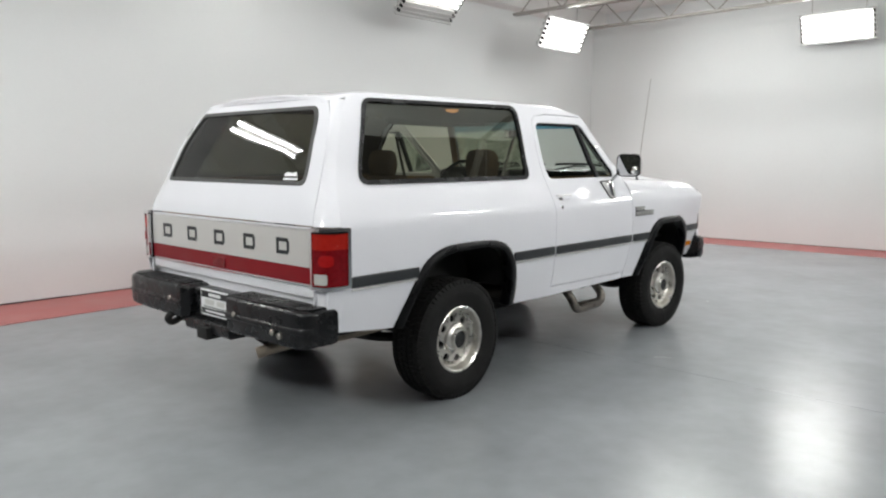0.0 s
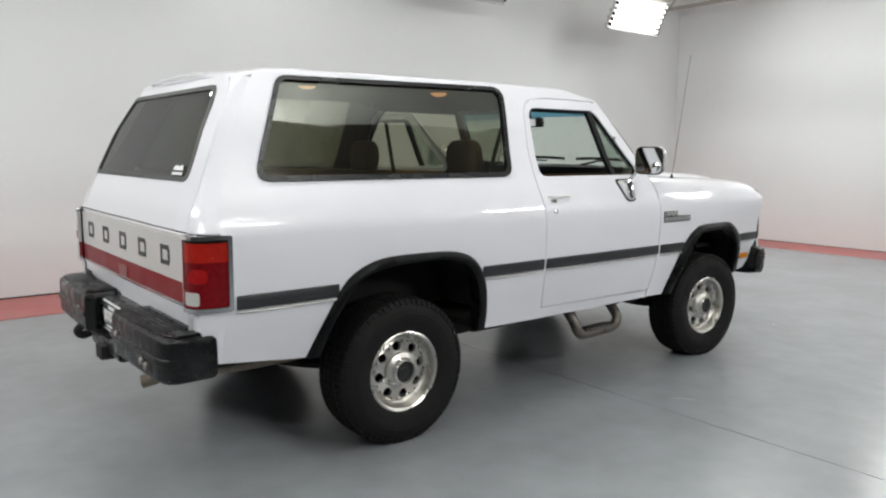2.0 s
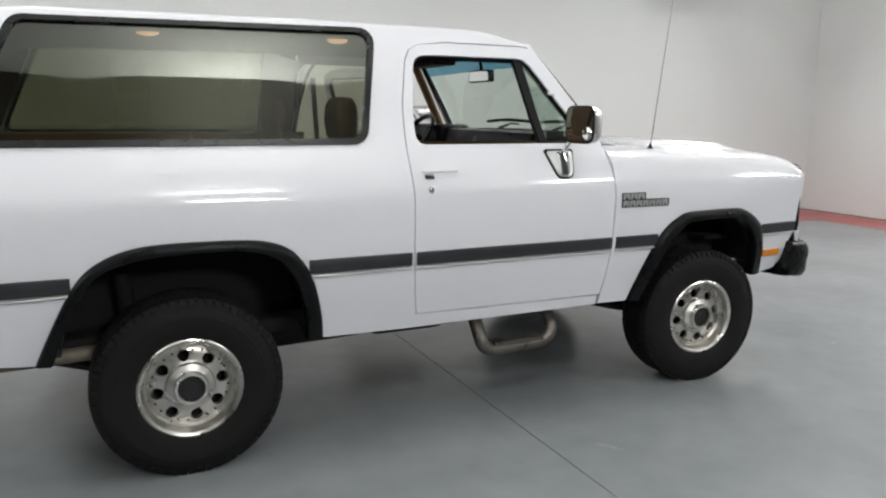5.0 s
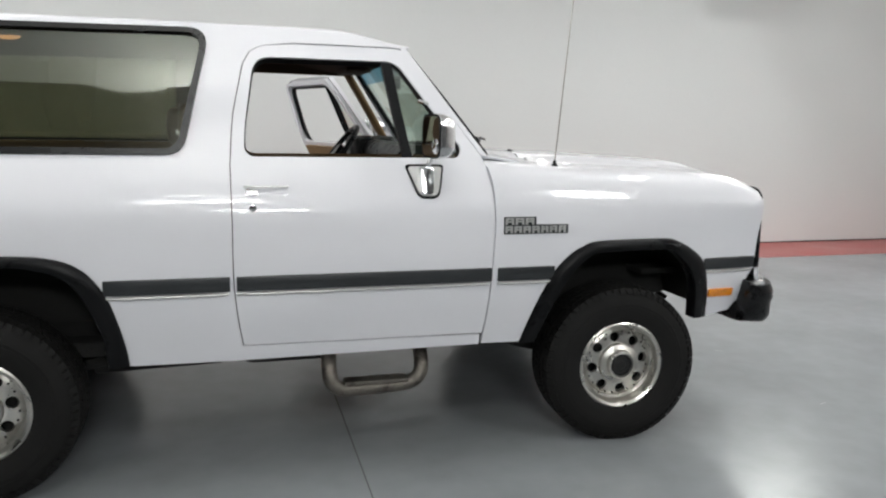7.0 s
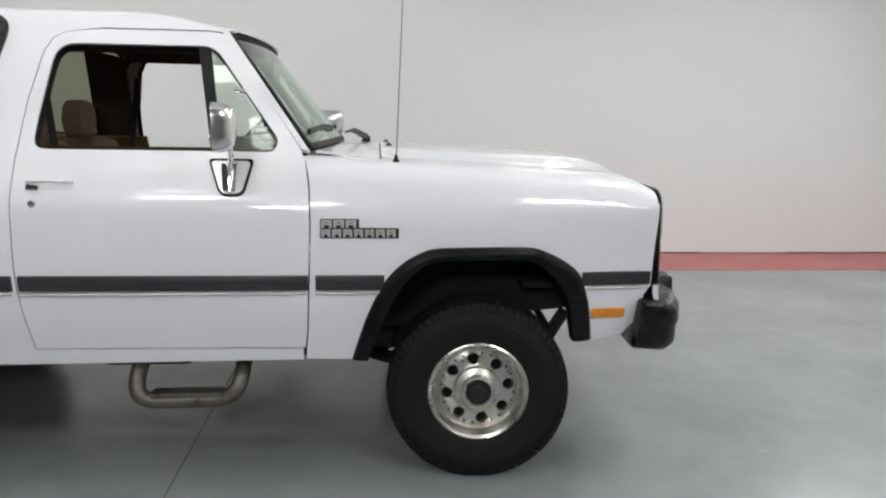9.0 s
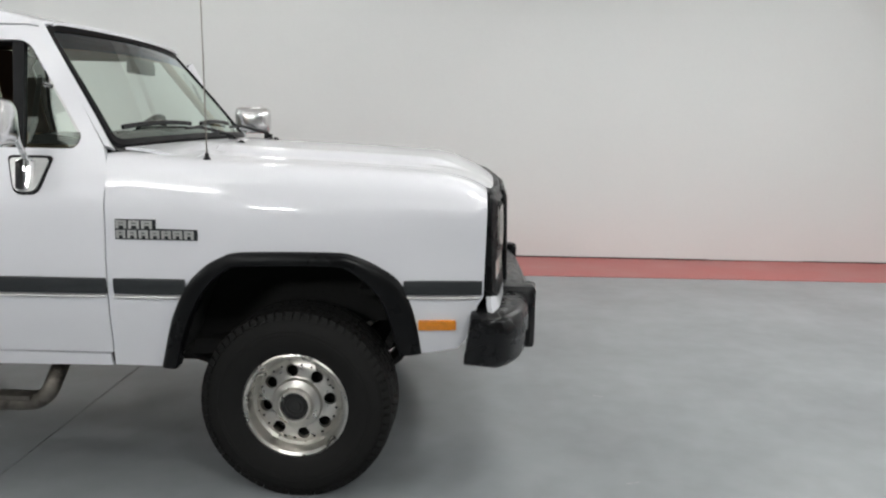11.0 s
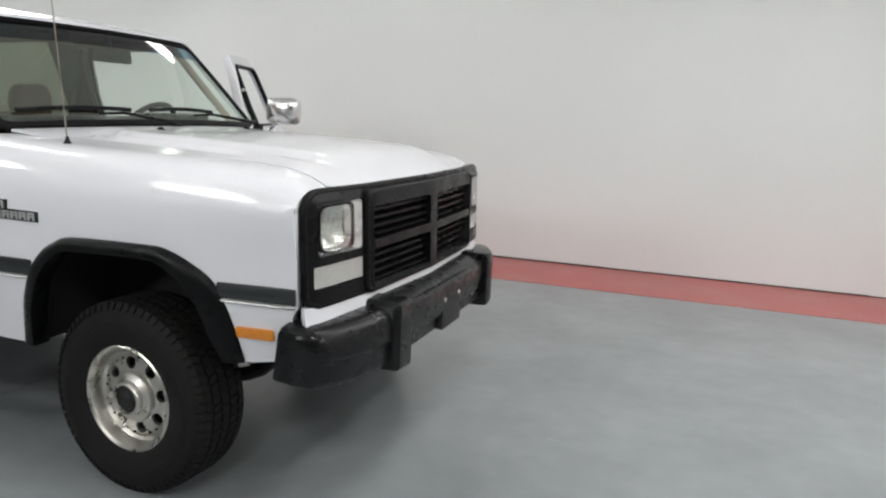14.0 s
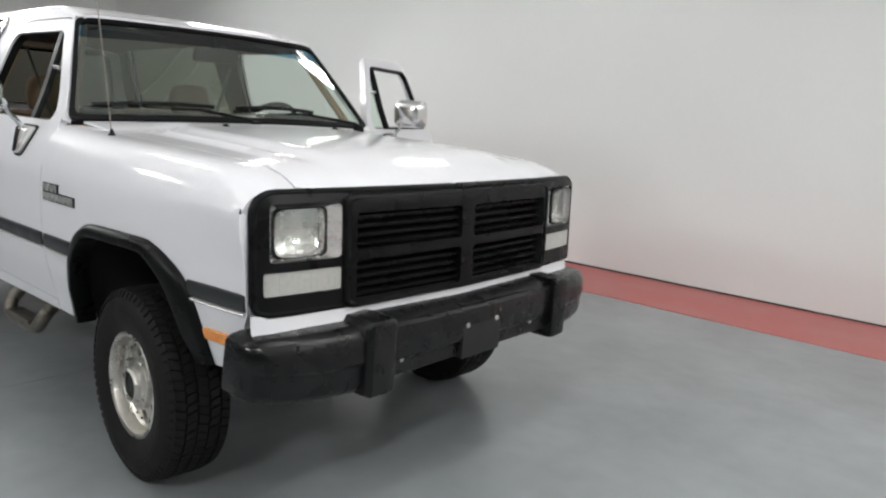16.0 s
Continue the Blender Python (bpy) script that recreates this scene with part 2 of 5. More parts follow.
def box(x0, x1, y0, y1, z0, z1, bevel=0.0, seg=2, m=None):
    bm = bmesh.new()
    add_box(bm, x0, x1, y0, y1, z0, z1, m)
    if bevel:
        bmesh.ops.bevel(bm, geom=bm.edges[:], offset=bevel, segments=seg, profile=0.7, affect="EDGES")
    return bm


def loft(rings, closed=True, caps=True):
    """Skins a row of rings of equally many points."""
    bm = bmesh.new()
    vs = [[bm.verts.new(p) for p in r] for r in rings]
    k = len(rings[0])
    for a, b in zip(vs, vs[1:]):
        for i in range(k if closed else k - 1):
            j = (i + 1) % k
            bm.faces.new((a[i], a[j], b[j], b[i]))
    if caps and closed:
        bm.faces.new(vs[0][::-1])
        bm.faces.new(vs[-1])
    bmesh.ops.recalc_face_normals(bm, faces=bm.faces[:])
    return bm


def tube(points, radius, sides=10, caps=True, flat=1.0):
    """A round bar along a row of points; radius may be a row."""
    pts = [Vector(p) for p in points]
    rad = radius if isinstance(radius, (list, tuple)) else [radius] * len(pts)
    rings = []
    ref = None
    for i, p in enumerate(pts):
        d = (pts[min(i + 1, len(pts) - 1)] - pts[max(i - 1, 0)]).normalized()
        if ref is None:
            ref = Vector((0, 0, 1)) if abs(d.z) < 0.9 else Vector((0, 1, 0))
        a = d.cross(ref).normalized()
        b = a.cross(d).normalized()
        ref = b
        rings.append([p + rad[i] * (math.cos(u) * a + flat * math.sin(u) * b) for u in (2 * math.pi * k / sides for k in range(sides))])
    return loft(rings, True, caps)


def smooth_path(points, per=6):
    """Catmull-Rom through the points."""
    p = [np.array(q, float) for q in points]
    p = [2 * p[0] - p[1]] + p + [2 * p[-1] - p[-2]]
    out = []
    for i in range(1, len(p) - 2):
        for k in range(per):
            t = k / per
            out.append(0.5 * (2 * p[i] + (p[i + 1] - p[i - 1]) * t + (2 * p[i - 1] - 5 * p[i] + 4 * p[i + 1] - p[i + 2]) * t * t + (3 * p[i] - p[i - 1] - 3 * p[i + 1] + p[i + 2]) * t ** 3))
    out.append(p[-2])
    return out


def resample(points, step, closed=True):
    """Points at even steps along a polyline, its corners kept."""
    pts = [np.array(p, float) for p in points]
    out = []
    n = len(pts)
    for i in range(n if closed else n - 1):
        a, b = pts[i], pts[(i + 1) % n]
        k = max(1, int(round(np.linalg.norm(b - a) / step)))
        out += [a + (b - a) * j / k for j in range(k)]
    if not closed:
        out.append(pts[-1])
    return out


def round_outline(points, radii, seg=5):
    """A closed outline whose corners are rounded; radii: one number or one for each corner."""
    pts = [np.array(p, float) for p in points]
    n = len(pts)
    rad = radii if isinstance(radii, (list, tuple)) else [radii] * n
    out = []
    for i, p in enumerate(pts):
        a, b = pts[i - 1] - p, pts[(i + 1) % n] - p
        la, lb = np.linalg.norm(a), np.linalg.norm(b)
        r = min(rad[i], la * 0.49, lb * 0.49)
        if r <= 0:
            out.append(p)
            continue
        s, e = p + a / la * r, p + b / lb * r
        for k in range(seg + 1):
            t = k / seg
            out.append((1 - t) ** 2 * s + 2 * t * (1 - t) * p + t * t * e)
    return out


def inside(p, poly):
    x, y = p
    hit = False
    n = len(poly)
    for i in range(n):
        x0, y0 = poly[i - 1][0], poly[i - 1][1]
        x1, y1 = poly[i][0], poly[i][1]
        if (y0 > y) != (y1 > y) and x < (x1 - x0) * (y - y0) / (y1 - y0) + x0:
            hit = not hit
    return hit


def sheet(outline, surf, out, holes=(), step=(0.06, 0.035), edge=0.03, rim=0.014):
    """A panel: the outline (with holes) in a surface's own two numbers, laid on surf(u, v), its edges turned in by rim.
    out(p): roughly the outward way."""
    loops = [resample(outline, edge)] + [resample(h, edge) for h in holes]
    verts, edges = [], []
    for lp in loops:
        s = len(verts)
        verts += [Vector((p[0], p[1])) for p in lp]
        edges += [(s + i, s + (i + 1) % len(lp)) for i in range(len(lp))]
    arr = np.array([(p[0], p[1]) for p in loops[0]])
    lo, hi = arr.min(0), arr.max(0)
    border = np.array([(p.x, p.y) for p in verts])
    sc = np.array([1 / step[0], 1 / step[1]])
    row = 0
    v = lo[1] + step[1] * 0.5
    while v < hi[1]:
        u = lo[0] + step[0] * (0.5 if row % 2 else 0.0)
        while u < hi[0]:
            q = np.array((u, v))
            if inside(q, loops[0]) and not any(inside(q, h) for h in loops[1:]):
                if (np.abs((border - q) * sc) ** 2).sum(1).min() > 0.35:
                    verts.append(Vector((u, v)))
            u += step[0]
        v += step[1]
        row += 1
    co, es, fs = mathutils_cdt(verts, edges)
    bm = bmesh.new()
    bv = [bm.verts.new(surf(c.x, c.y)) for c in co]
    for f in fs:
        c = sum((co[i] for i in f), Vector((0, 0))) / len(f)
        if not inside(c, loops[0]) or any(inside(c, h) for h in loops[1:]):
            continue
        p, q, r = co[f[0]], co[f[1]], co[f[2]]
        longest = max((p - q).length, (q - r).length, (r - p).length)
        if abs((q - p).cross(r - p)) < 0.012 * longest * longest:
            continue
        try:
            bm.faces.new([bv[i] for i in f])
        except ValueError:
            pass
    for x in [x for x in bm.verts if not x.link_faces]:
        bm.verts.remove(x)
    bm.normal_update()
    if sum(f.normal.dot(out(f.calc_center_median())) * f.calc_area() for f in bm.faces) < 0:
        bmesh.ops.reverse_faces(bm, faces=bm.faces[:])
        bm.normal_update()
    if rim:
        twin = {}
        for e in [e for e in bm.edges if e.is_boundary]:
            f = e.link_faces[0]
            a, b = e.verts
            for x in (a, b):
                if x not in twin:
                    twin[x] = bm.verts.new(x.co - x.normal * rim)
            for lpp in f.loops:
                if lpp.edge == e:
                    a, b = lpp.vert, lpp.link_loop_next.vert
            bm.faces.new((b, a, twin[a], twin[b]))
    return bm


def mathutils_cdt(verts, edges):
    from mathutils.geometry import delaunay_2d_cdt
    r = delaunay_2d_cdt(verts, edges, [], 0, 1e-5)
    return r[0], r[1], r[2]


def lathe(profile, seg=48, axis="y", closed=False):
    """Turns (radius, along) round the y axis."""
    rings = [[Vector((r * math.cos(a), h, r * math.sin(a))) for r, h in profile] for a in (2 * math.pi * k / seg for k in range(seg))]
    bm = bmesh.new()
    vs = [[bm.verts.new(p) for p in r] for r in rings]
    k = len(profile)
    for i in range(seg):
        a, b = vs[i], vs[(i + 1) % seg]
        for j in range(k if closed else k - 1):
            jj = (j + 1) % k
            bm.faces.new((a[j], a[jj], b[jj], b[j]))
    bmesh.ops.remove_doubles(bm, verts=bm.verts[:], dist=1e-6)
    bmesh.ops.recalc_face_normals(bm, faces=bm.faces[:])
    return bm


def plate(outline, surf, depth, out, holes=(), step=(0.08, 0.08), edge=0.04):
    """A solid slab on a surface: a sheet with edges turned in by its depth."""
    return sheet(outline, surf, out, holes, step, edge, depth)


# ---- the room ----
X0, X1, Y0, Y1, ZC = -8.5, 9.94, -8.0, 4.32, 4.30
JX = 1.457


def build_room():
    bm = bmesh.new()
    add_box(bm, X0, JX - 0.003, Y0, Y1, -0.15, 0.0)
    add_box(bm, JX + 0.003, X1, Y0, Y1, -0.15, 0.0)
    fl = part("floor", bm, M_FLOOR, smooth=False)
    tagged(fl, "grey sealed concrete floor with a hazy gloss and scuffs", "floor", kind="structure")
    for x, y, w, d, turn in ((1.70, -1.41, 0.10, 0.018, -0.8), (1.73, -1.46, 0.05, 0.010, -0.6), (4.03, -0.77, 0.06, 0.008, 0.3), (4.07, 0.20, 0.055, 0.010, -0.3)):
        mark = sheet(round_outline([(-w / 2, -d / 2), (w / 2, -d / 3), (w / 2, d / 3), (-w / 2, d / 2)], d * 0.4, 3), lambda u, v: Vector((x + u * math.cos(turn) - v * math.sin(turn), y + u * math.sin(turn) + v * math.cos(turn), 0.0006)), lambda p: Vector((0, 0, 1)), (), (0.02, 0.01), 0.01, 0)
        part("scuff_mark", mark, M_JOINT_DIRT, fl, "dark scuff mark")
    jt = part("floor_joint", box(JX - 0.0028, JX + 0.0028, Y0, Y1, -0.10, -0.003), M_JOINT, smooth=False)
    tagged(jt, "dark saw-cut joint across the concrete floor", "floor joint", kind="structure")
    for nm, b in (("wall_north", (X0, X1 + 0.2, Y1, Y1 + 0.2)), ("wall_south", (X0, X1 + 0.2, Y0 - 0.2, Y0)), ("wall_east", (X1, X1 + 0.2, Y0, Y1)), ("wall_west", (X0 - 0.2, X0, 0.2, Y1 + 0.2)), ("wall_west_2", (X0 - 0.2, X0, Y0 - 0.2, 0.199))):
        # unseen closing walls, coloured dark so that glass and chrome reflect darkness
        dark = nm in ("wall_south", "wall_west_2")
        w = part(nm, box(*b, -0.15, ZC), M_UNSEEN_WALL if dark else M_WALL, smooth=False)
        tagged(w, "unseen closing wall, coloured dark for the reflections" if dark else "plain light grey painted studio wall", "wall", kind="structure")
    c = part("ceiling", box(X0 - 0.2, X1 + 0.2, -3.36, Y1 + 0.2, ZC, ZC + 0.15), M_DECK, smooth=False)
    tagged(c, "pale beige ceiling deck behind open steel joists", "ceiling", kind="structure")
    # out of view; its dark colour stands in for an unlit ceiling in the reflections
    c = part("ceiling", box(X0 - 0.2, X1 + 0.2, Y0 - 0.2, -3.3605, ZC, ZC + 0.15), M_UNSEEN_DECK, smooth=False)
    tagged(c, "unseen rest of the ceiling deck, coloured dark for the window reflections", "ceiling", kind="structure")
    s = part("trim", box(X0, X1, Y1 - 0.30, Y1, 4.02, ZC - 0.002), M_DECK, smooth=False)
    tagged(s, "beige soffit along the top of the wall", "soffit", kind="structure")
    r = part("red_border", box(X0, X1, 3.33, Y1 - 0.004, -0.02, 0.004), M_RED_FLOOR, smooth=False)
    tagged(r, "faded red painted border strip along the floor's edge", "floor border", kind="structure")
    r = part("red_border", box(9.07, X1 - 0.004, Y0, 3.3295, -0.02, 0.004), M_RED_FLOOR, smooth=False)
    tagged(r, "faded red painted border strip along the floor's edge", "floor border", kind="structure")
    bm = bmesh.new()
    x = X0
    while x < X1 - 0.1:
        w = min(random.uniform(0.5, 1.6), X1 - 0.02 - x)
        h = random.uniform(0.010, 0.019)
        add_box(bm, x, x + w - 0.004, Y1 - 0.006, Y1 + 0.05, -0.01, h)
        x += w
    g = part("baseboard", bm, M_GAP, smooth=False)
    tagged(g, "dark ragged gap at the foot of the wall", "baseboard", kind="structure")
    g = part("baseboard", box(X1 - 0.006, X1 + 0.05, Y0, Y1 - 0.01, -0.01, 0.013), M_GAP, smooth=False)
    tagged(g, "dark gap at the foot of the wall", "baseboard", kind="structure")


def joist(x, y0, y1):
    """An open-web steel joist across the room."""
    j = empty("ceiling_joist", "beige steel open-web joist under the ceiling deck", "joist", group="ceiling joists")
    z0, z1 = 3.84, ZC - 0.002
    for z in (z0, z1 - 0.04):
        bm = bmesh.new()
        add_box(bm, x - 0.05, x - 0.012, y0, y1, z, z + 0.04)
        add_box(bm, x + 0.012, x + 0.05, y0, y1, z, z + 0.04)
        part("chord", bm, M_STEEL, j, smooth=False)
    y, up = y0, True
    while y < y1 - 0.3:
        a, b = (z0 + 0.02, z1 - 0.02) if up else (z1 - 0.02, z0 + 0.02)
        part("web", tube([(x, y, a), (x, y + 0.42, b)], 0.011, 6), M_STEEL, j)
        y += 0.42
        up = not up
    return j


def fixture_mesh():
    """One fixture, tubes down, its long side along x."""
    f = empty("tube_light", "long fluorescent tube fixture glowing white, hung under the ceiling; some are added out of view", "light fixture", group="tube lights")
    bm = bmesh.new()
    add_box(bm, -0.64, 0.64, -0.27, 0.27, 0.05, 0.075)
    part("housing", bm, M_HOUSING, f, smooth=False)
    for sy in (-1, 1):
        part("side_rail", box(-0.64, 0.64, sy * 0.27 - 0.01, sy * 0.27 + 0.01, -0.01, 0.0495, 0.003, 1), M_HOUSING, f, smooth=False)
    for k in range(5):
        y = -0.22 + 0.11 * k
        part("stiffening_rib", box(-0.64, 0.64, y - 0.022, y + 0.022, 0.0755, 0.105, 0.004, 1), M_HOUSING, f, smooth=False)
    for k in range(6):
        y = -0.205 + 0.082 * k
        ob = part("tube", tube([(-0.585, y, 0.02), (0.585, y, 0.02)], 0.013, 10), M_TUBE, f)
        for sx in (-1, 1):
            part("lampholder", box(sx * 0.60 - 0.015, sx * 0.60 + 0.015, y - 0.018, y + 0.018, -0.005, 0.05), M_BLACK, ob, smooth=False)
    return f


def build_fixtures():
    first, made = None, []
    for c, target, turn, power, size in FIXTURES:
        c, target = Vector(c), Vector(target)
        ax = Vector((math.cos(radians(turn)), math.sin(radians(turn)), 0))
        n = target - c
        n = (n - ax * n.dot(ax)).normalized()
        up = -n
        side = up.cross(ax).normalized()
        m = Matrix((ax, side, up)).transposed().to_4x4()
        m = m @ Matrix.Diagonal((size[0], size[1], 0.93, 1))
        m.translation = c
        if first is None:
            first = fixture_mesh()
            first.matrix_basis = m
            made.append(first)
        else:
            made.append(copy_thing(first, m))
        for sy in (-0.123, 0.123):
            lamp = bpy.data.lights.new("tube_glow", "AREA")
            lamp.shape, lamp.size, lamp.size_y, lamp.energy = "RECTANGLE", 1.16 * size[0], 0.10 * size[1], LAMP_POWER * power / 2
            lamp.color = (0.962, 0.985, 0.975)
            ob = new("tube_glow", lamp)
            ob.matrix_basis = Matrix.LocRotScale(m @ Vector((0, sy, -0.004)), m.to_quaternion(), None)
    # the second fixture has three dead tubes
    for ob in made[1].children:
        if ob.name.startswith("tube") and sum(v.co.y for v in ob.data.vertices) > 0:
            ob.data = ob.data.copy()
            ob.data.materials[0] = M_HOUSING
    for ob in made:
        m = ob.matrix_basis
        for sx in (-0.45, 0.45):
            p = m @ Vector((sx, 0, 0.075))
            bm = tube([p, (p.x, p.y, ZC + 0.01)], 0.005, 6)
            bmesh.ops.transform(bm, matrix=m.inverted(), verts=bm.verts[:])
            part("hanger_wire", bm, M_STEEL, ob)


build_room()
for jx in (4.9, 6.9, 8.9):
    joist(jx, Y0 + 0.1, Y1 - 0.35)
build_fixtures()


# ---- the vehicle: shape ----
def table(zs, ys, blur=0.012):
    z = np.linspace(zs[0] - 0.1, zs[-1] + 0.1, 900)
    y = np.interp(z, zs, ys)
    k = int(blur / (z[1] - z[0])) * 3
    w = np.exp(-0.5 * (np.arange(-k, k + 1) / max(1, k / 3)) ** 2)
    y = np.convolve(np.pad(y, k, mode="edge"), w / w.sum(), "valid")
    return lambda q: float(np.interp(q, z, y))


def ease(x, a, b):
    t = min(1.0, max(0.0, (x - a) / (b - a)))
    return t * t * (3 - 2 * t)


SIDE = table([0.40, 0.50, 0.567, 0.70, 0.80, 0.90, 1.05, 1.115, 1.14, 1.20, 1.30, 1.335, 1.45, 1.55, 1.66, 1.81, 1.9],
             [0.885, 0.903, 0.920, 0.955, 0.972, 0.980, 0.981, 0.976, 0.970, 0.942, 0.889, 0.870, 0.815, 0.776, 0.732, 0.666, 0.624])
REAR_X = table([0.5, 0.74, 0.82, 1.12, 1.20, 1.32, 1.55, 1.78, 1.84], [-1.028, -1.043, -1.050, -1.050, -1.038, -0.996, -0.898, -0.772, -0.740], 0.02)


def side_y(x, z):
    """Half the body's width."""
    y = SIDE(z)
    y -= 0.075 * ease(x, 2.55, 3.45) * (1 - 0.45 * ease(z, 0.90, 1.15))
    return y


SEAM_Y = table([1.08, 1.12, 1.227, 1.31, 1.41, 1.50, 1.60, 1.70, 1.75, 1.79], [0.872, 0.866, 0.845, 0.825, 0.803, 0.780, 0.747, 0.697, 0.662, 0.620], 0.012)


def hatch_bow(y, z):
    """How far the tailgate's face curves forward towards its sides."""
    return 0.006 * (abs(y) / 0.85) ** 3 + 0.030 * ease(z, 1.10, 1.35) * ease(abs(y) / SEAM_Y(z), 0.85, 1.05)


def corner_post(s):
    """The rounded body corner beside the tailgate: u from the seam (0) round to the side (1)."""
    def f(u, z):
        ya, yb = SEAM_Y(z) + 0.004, side_y(-0.8, z)
        xa, xb = REAR_X(z) + hatch_bow(ya, z), REAR_X(z) + 0.104
        xc, yc = xa + 0.22 * (yb - ya) + 0.006, yb - 0.005
        if u > 1:
            return Vector((xb + 0.2 * (u - 1), s * (yb - 0.002), z))
        k = 1 - u
        return Vector((k * k * xa + 2 * u * k * xc + u * u * xb, s * (k * k * ya + 2 * u * k * yc + u * u * yb), z))
    return f


def side_surf(s, off=0.0):
    return lambda x, z: Vector((x, s * (side_y(x, z) + off), z))


def side_out(s):
    return lambda p: Vector((0, s, 0.2))


def top_edge(x):
    return float(np.interp(x, [1.9, 2.0, 2.35, 2.8, 3.12, 3.25, 3.33, 3.39, 3.43], [1.315, 1.312, 1.290, 1.274, 1.258, 1.246, 1.226, 1.198, 1.165]))


SHOULDER = [(0.949, 1.20), (0.930, 1.236), (0.903, 1.264), (0.868, 1.281), (0.830, 1.288), (0.78, 1.291)]
_sp = smooth_path([(0.970, 1.14)] + SHOULDER + [(0.70, 1.296)], 8)
_sl = np.concatenate([[0], np.cumsum([np.linalg.norm(b - a) for a, b in zip(_sp, _sp[1:])])]) + 1.14
_sy, _sz = np.array([p[0] for p in _sp]), np.array([p[1] for p in _sp])


def hood_rise(x, y):
    """The bonnet's crown over its edge: a low dome with a raised middle."""
    a = abs(y)
    r = 0.026 * (1 - min(1.0, a / 0.78) ** 2)
    r += 0.022 * (1 - ease(a, 0.492, 0.520)) * (1 - ease(x, 3.16, 3.32))
    r += 0.015 * (1 - ease(abs(a - 0.61), 0.006, 0.034)) * (1 - ease(x, 3.0, 3.3))
    return r * (1 - 0.65 * ease(x, 3.22, 3.43))


def wing_surf(s):
    """The wing: v is the height up to the shoulder's crease and runs along the section above it."""
    def f(x, v):
        if v <= 1.14:
            return Vector((x, s * side_y(x, v), v))
        y = float(np.interp(v, _sl, _sy)) - 0.075 * 0.55 * ease(x, 2.55, 3.45)
        z = float(np.interp(v, _sl, _sz))
        k = (top_edge(x) - 1.10) / 0.19
        z = 1.10 + (z - 1.10) * k
        return Vector((x, s * y, z))
    return f


V_SEAM = float(np.interp(-0.775, -_sy, _sl))


def hood_surf(x, y):
    xe = x - 0.045 * (1 - (min(abs(y), 0.77) / 0.77) ** 2) * ease(x, 2.7, 3.42)
    return Vector((x, y, top_edge(xe) + hood_rise(xe, y)))


# outlines, in metres along and up
FLARE_F_OUT = [(2.176, 0.505), (2.236, 0.698), (2.302, 0.832), (2.366, 0.903), (2.431, 0.943), (2.518, 0.967), (2.831, 0.969), (2.924, 0.954), (3.021, 0.906), (3.083, 0.854), (3.116, 0.783), (3.140, 0.699), (3.162, 0.566)]
FLARE_F_IN = [(2.240, 0.505), (2.288, 0.650), (2.345, 0.775), (2.387, 0.838), (2.441, 0.887), (2.516, 0.918), (2.827, 0.920), (2.905, 0.899), (2.981, 0.833), (3.027, 0.758), (3.045, 0.700), (3.058, 0.640), (3.080, 0.562)]
FLARE_R_OUT = [(-0.540, 0.525), (-0.455, 0.714), (-0.377, 0.849), (-0.299, 0.914), (-0.194, 0.953), (-0.059, 0.966), (0.196, 0.964), (0.313, 0.950), (0.392, 0.919), (0.452, 0.861), (0.501, 0.768), (0.539, 0.615), (0.551, 0.510)]
FLARE_R_IN = [(-0.480, 0.525), (-0.416, 0.702), (-0.337, 0.837), (-0.260, 0.889), (-0.150, 0.915), (-0.030, 0.924), (0.170, 0.926), (0.262, 0.912), (0.333, 0.888), (0.388, 0.837), (0.430, 0.755), (0.467, 0.629), (0.478, 0.510)]
DOOR_REAR = [(0.982, 0.567), (0.970, 0.640), (0.960, 0.720), (0.952, 0.810), (0.950, 0.900), (0.951, 1.070), (0.948, 1.290), (0.955, 1.400), (0.964, 1.494), (1.006, 1.690), (1.036, 1.742), (1.085, 1.768)]
DOOR_TOP = [(1.216, 1.783), (1.625, 1.783), (1.680, 1.776)]
WINDOW = [(1.000, 1.322), (1.006, 1.440), (1.050, 1.722), (1.640, 1.724), (1.900, 1.365), (1.880, 1.322)]
SIDE_GLASS = [(-0.745, 1.335), (-0.534, 1.800), (0.874, 1.824), (0.765, 1.335)]


def mid(a, b, k=0.55):
    return [((1 - k) * p[0] + k * q[0], (1 - k) * p[1] + k * q[1]) for p, q in zip(a, b)]


def build_wheel(parent, cx, s):
    """Alloy wheel with eight round holes in a ribbed off-road tyre."""
    w = new("wheel")
    w.parent = parent
    tagged(w, "polished alloy wheel with round holes and black tyre")
    w.matrix_basis = Matrix.Translation((cx, s * 0.825, 0.366)) @ (Matrix.Identity(4) if s < 0 else Matrix.Rotation(math.pi, 4, "Z")) @ Matrix.Rotation(radians(-3.8 if cx > 1 else 0), 4, "Z")
    return w


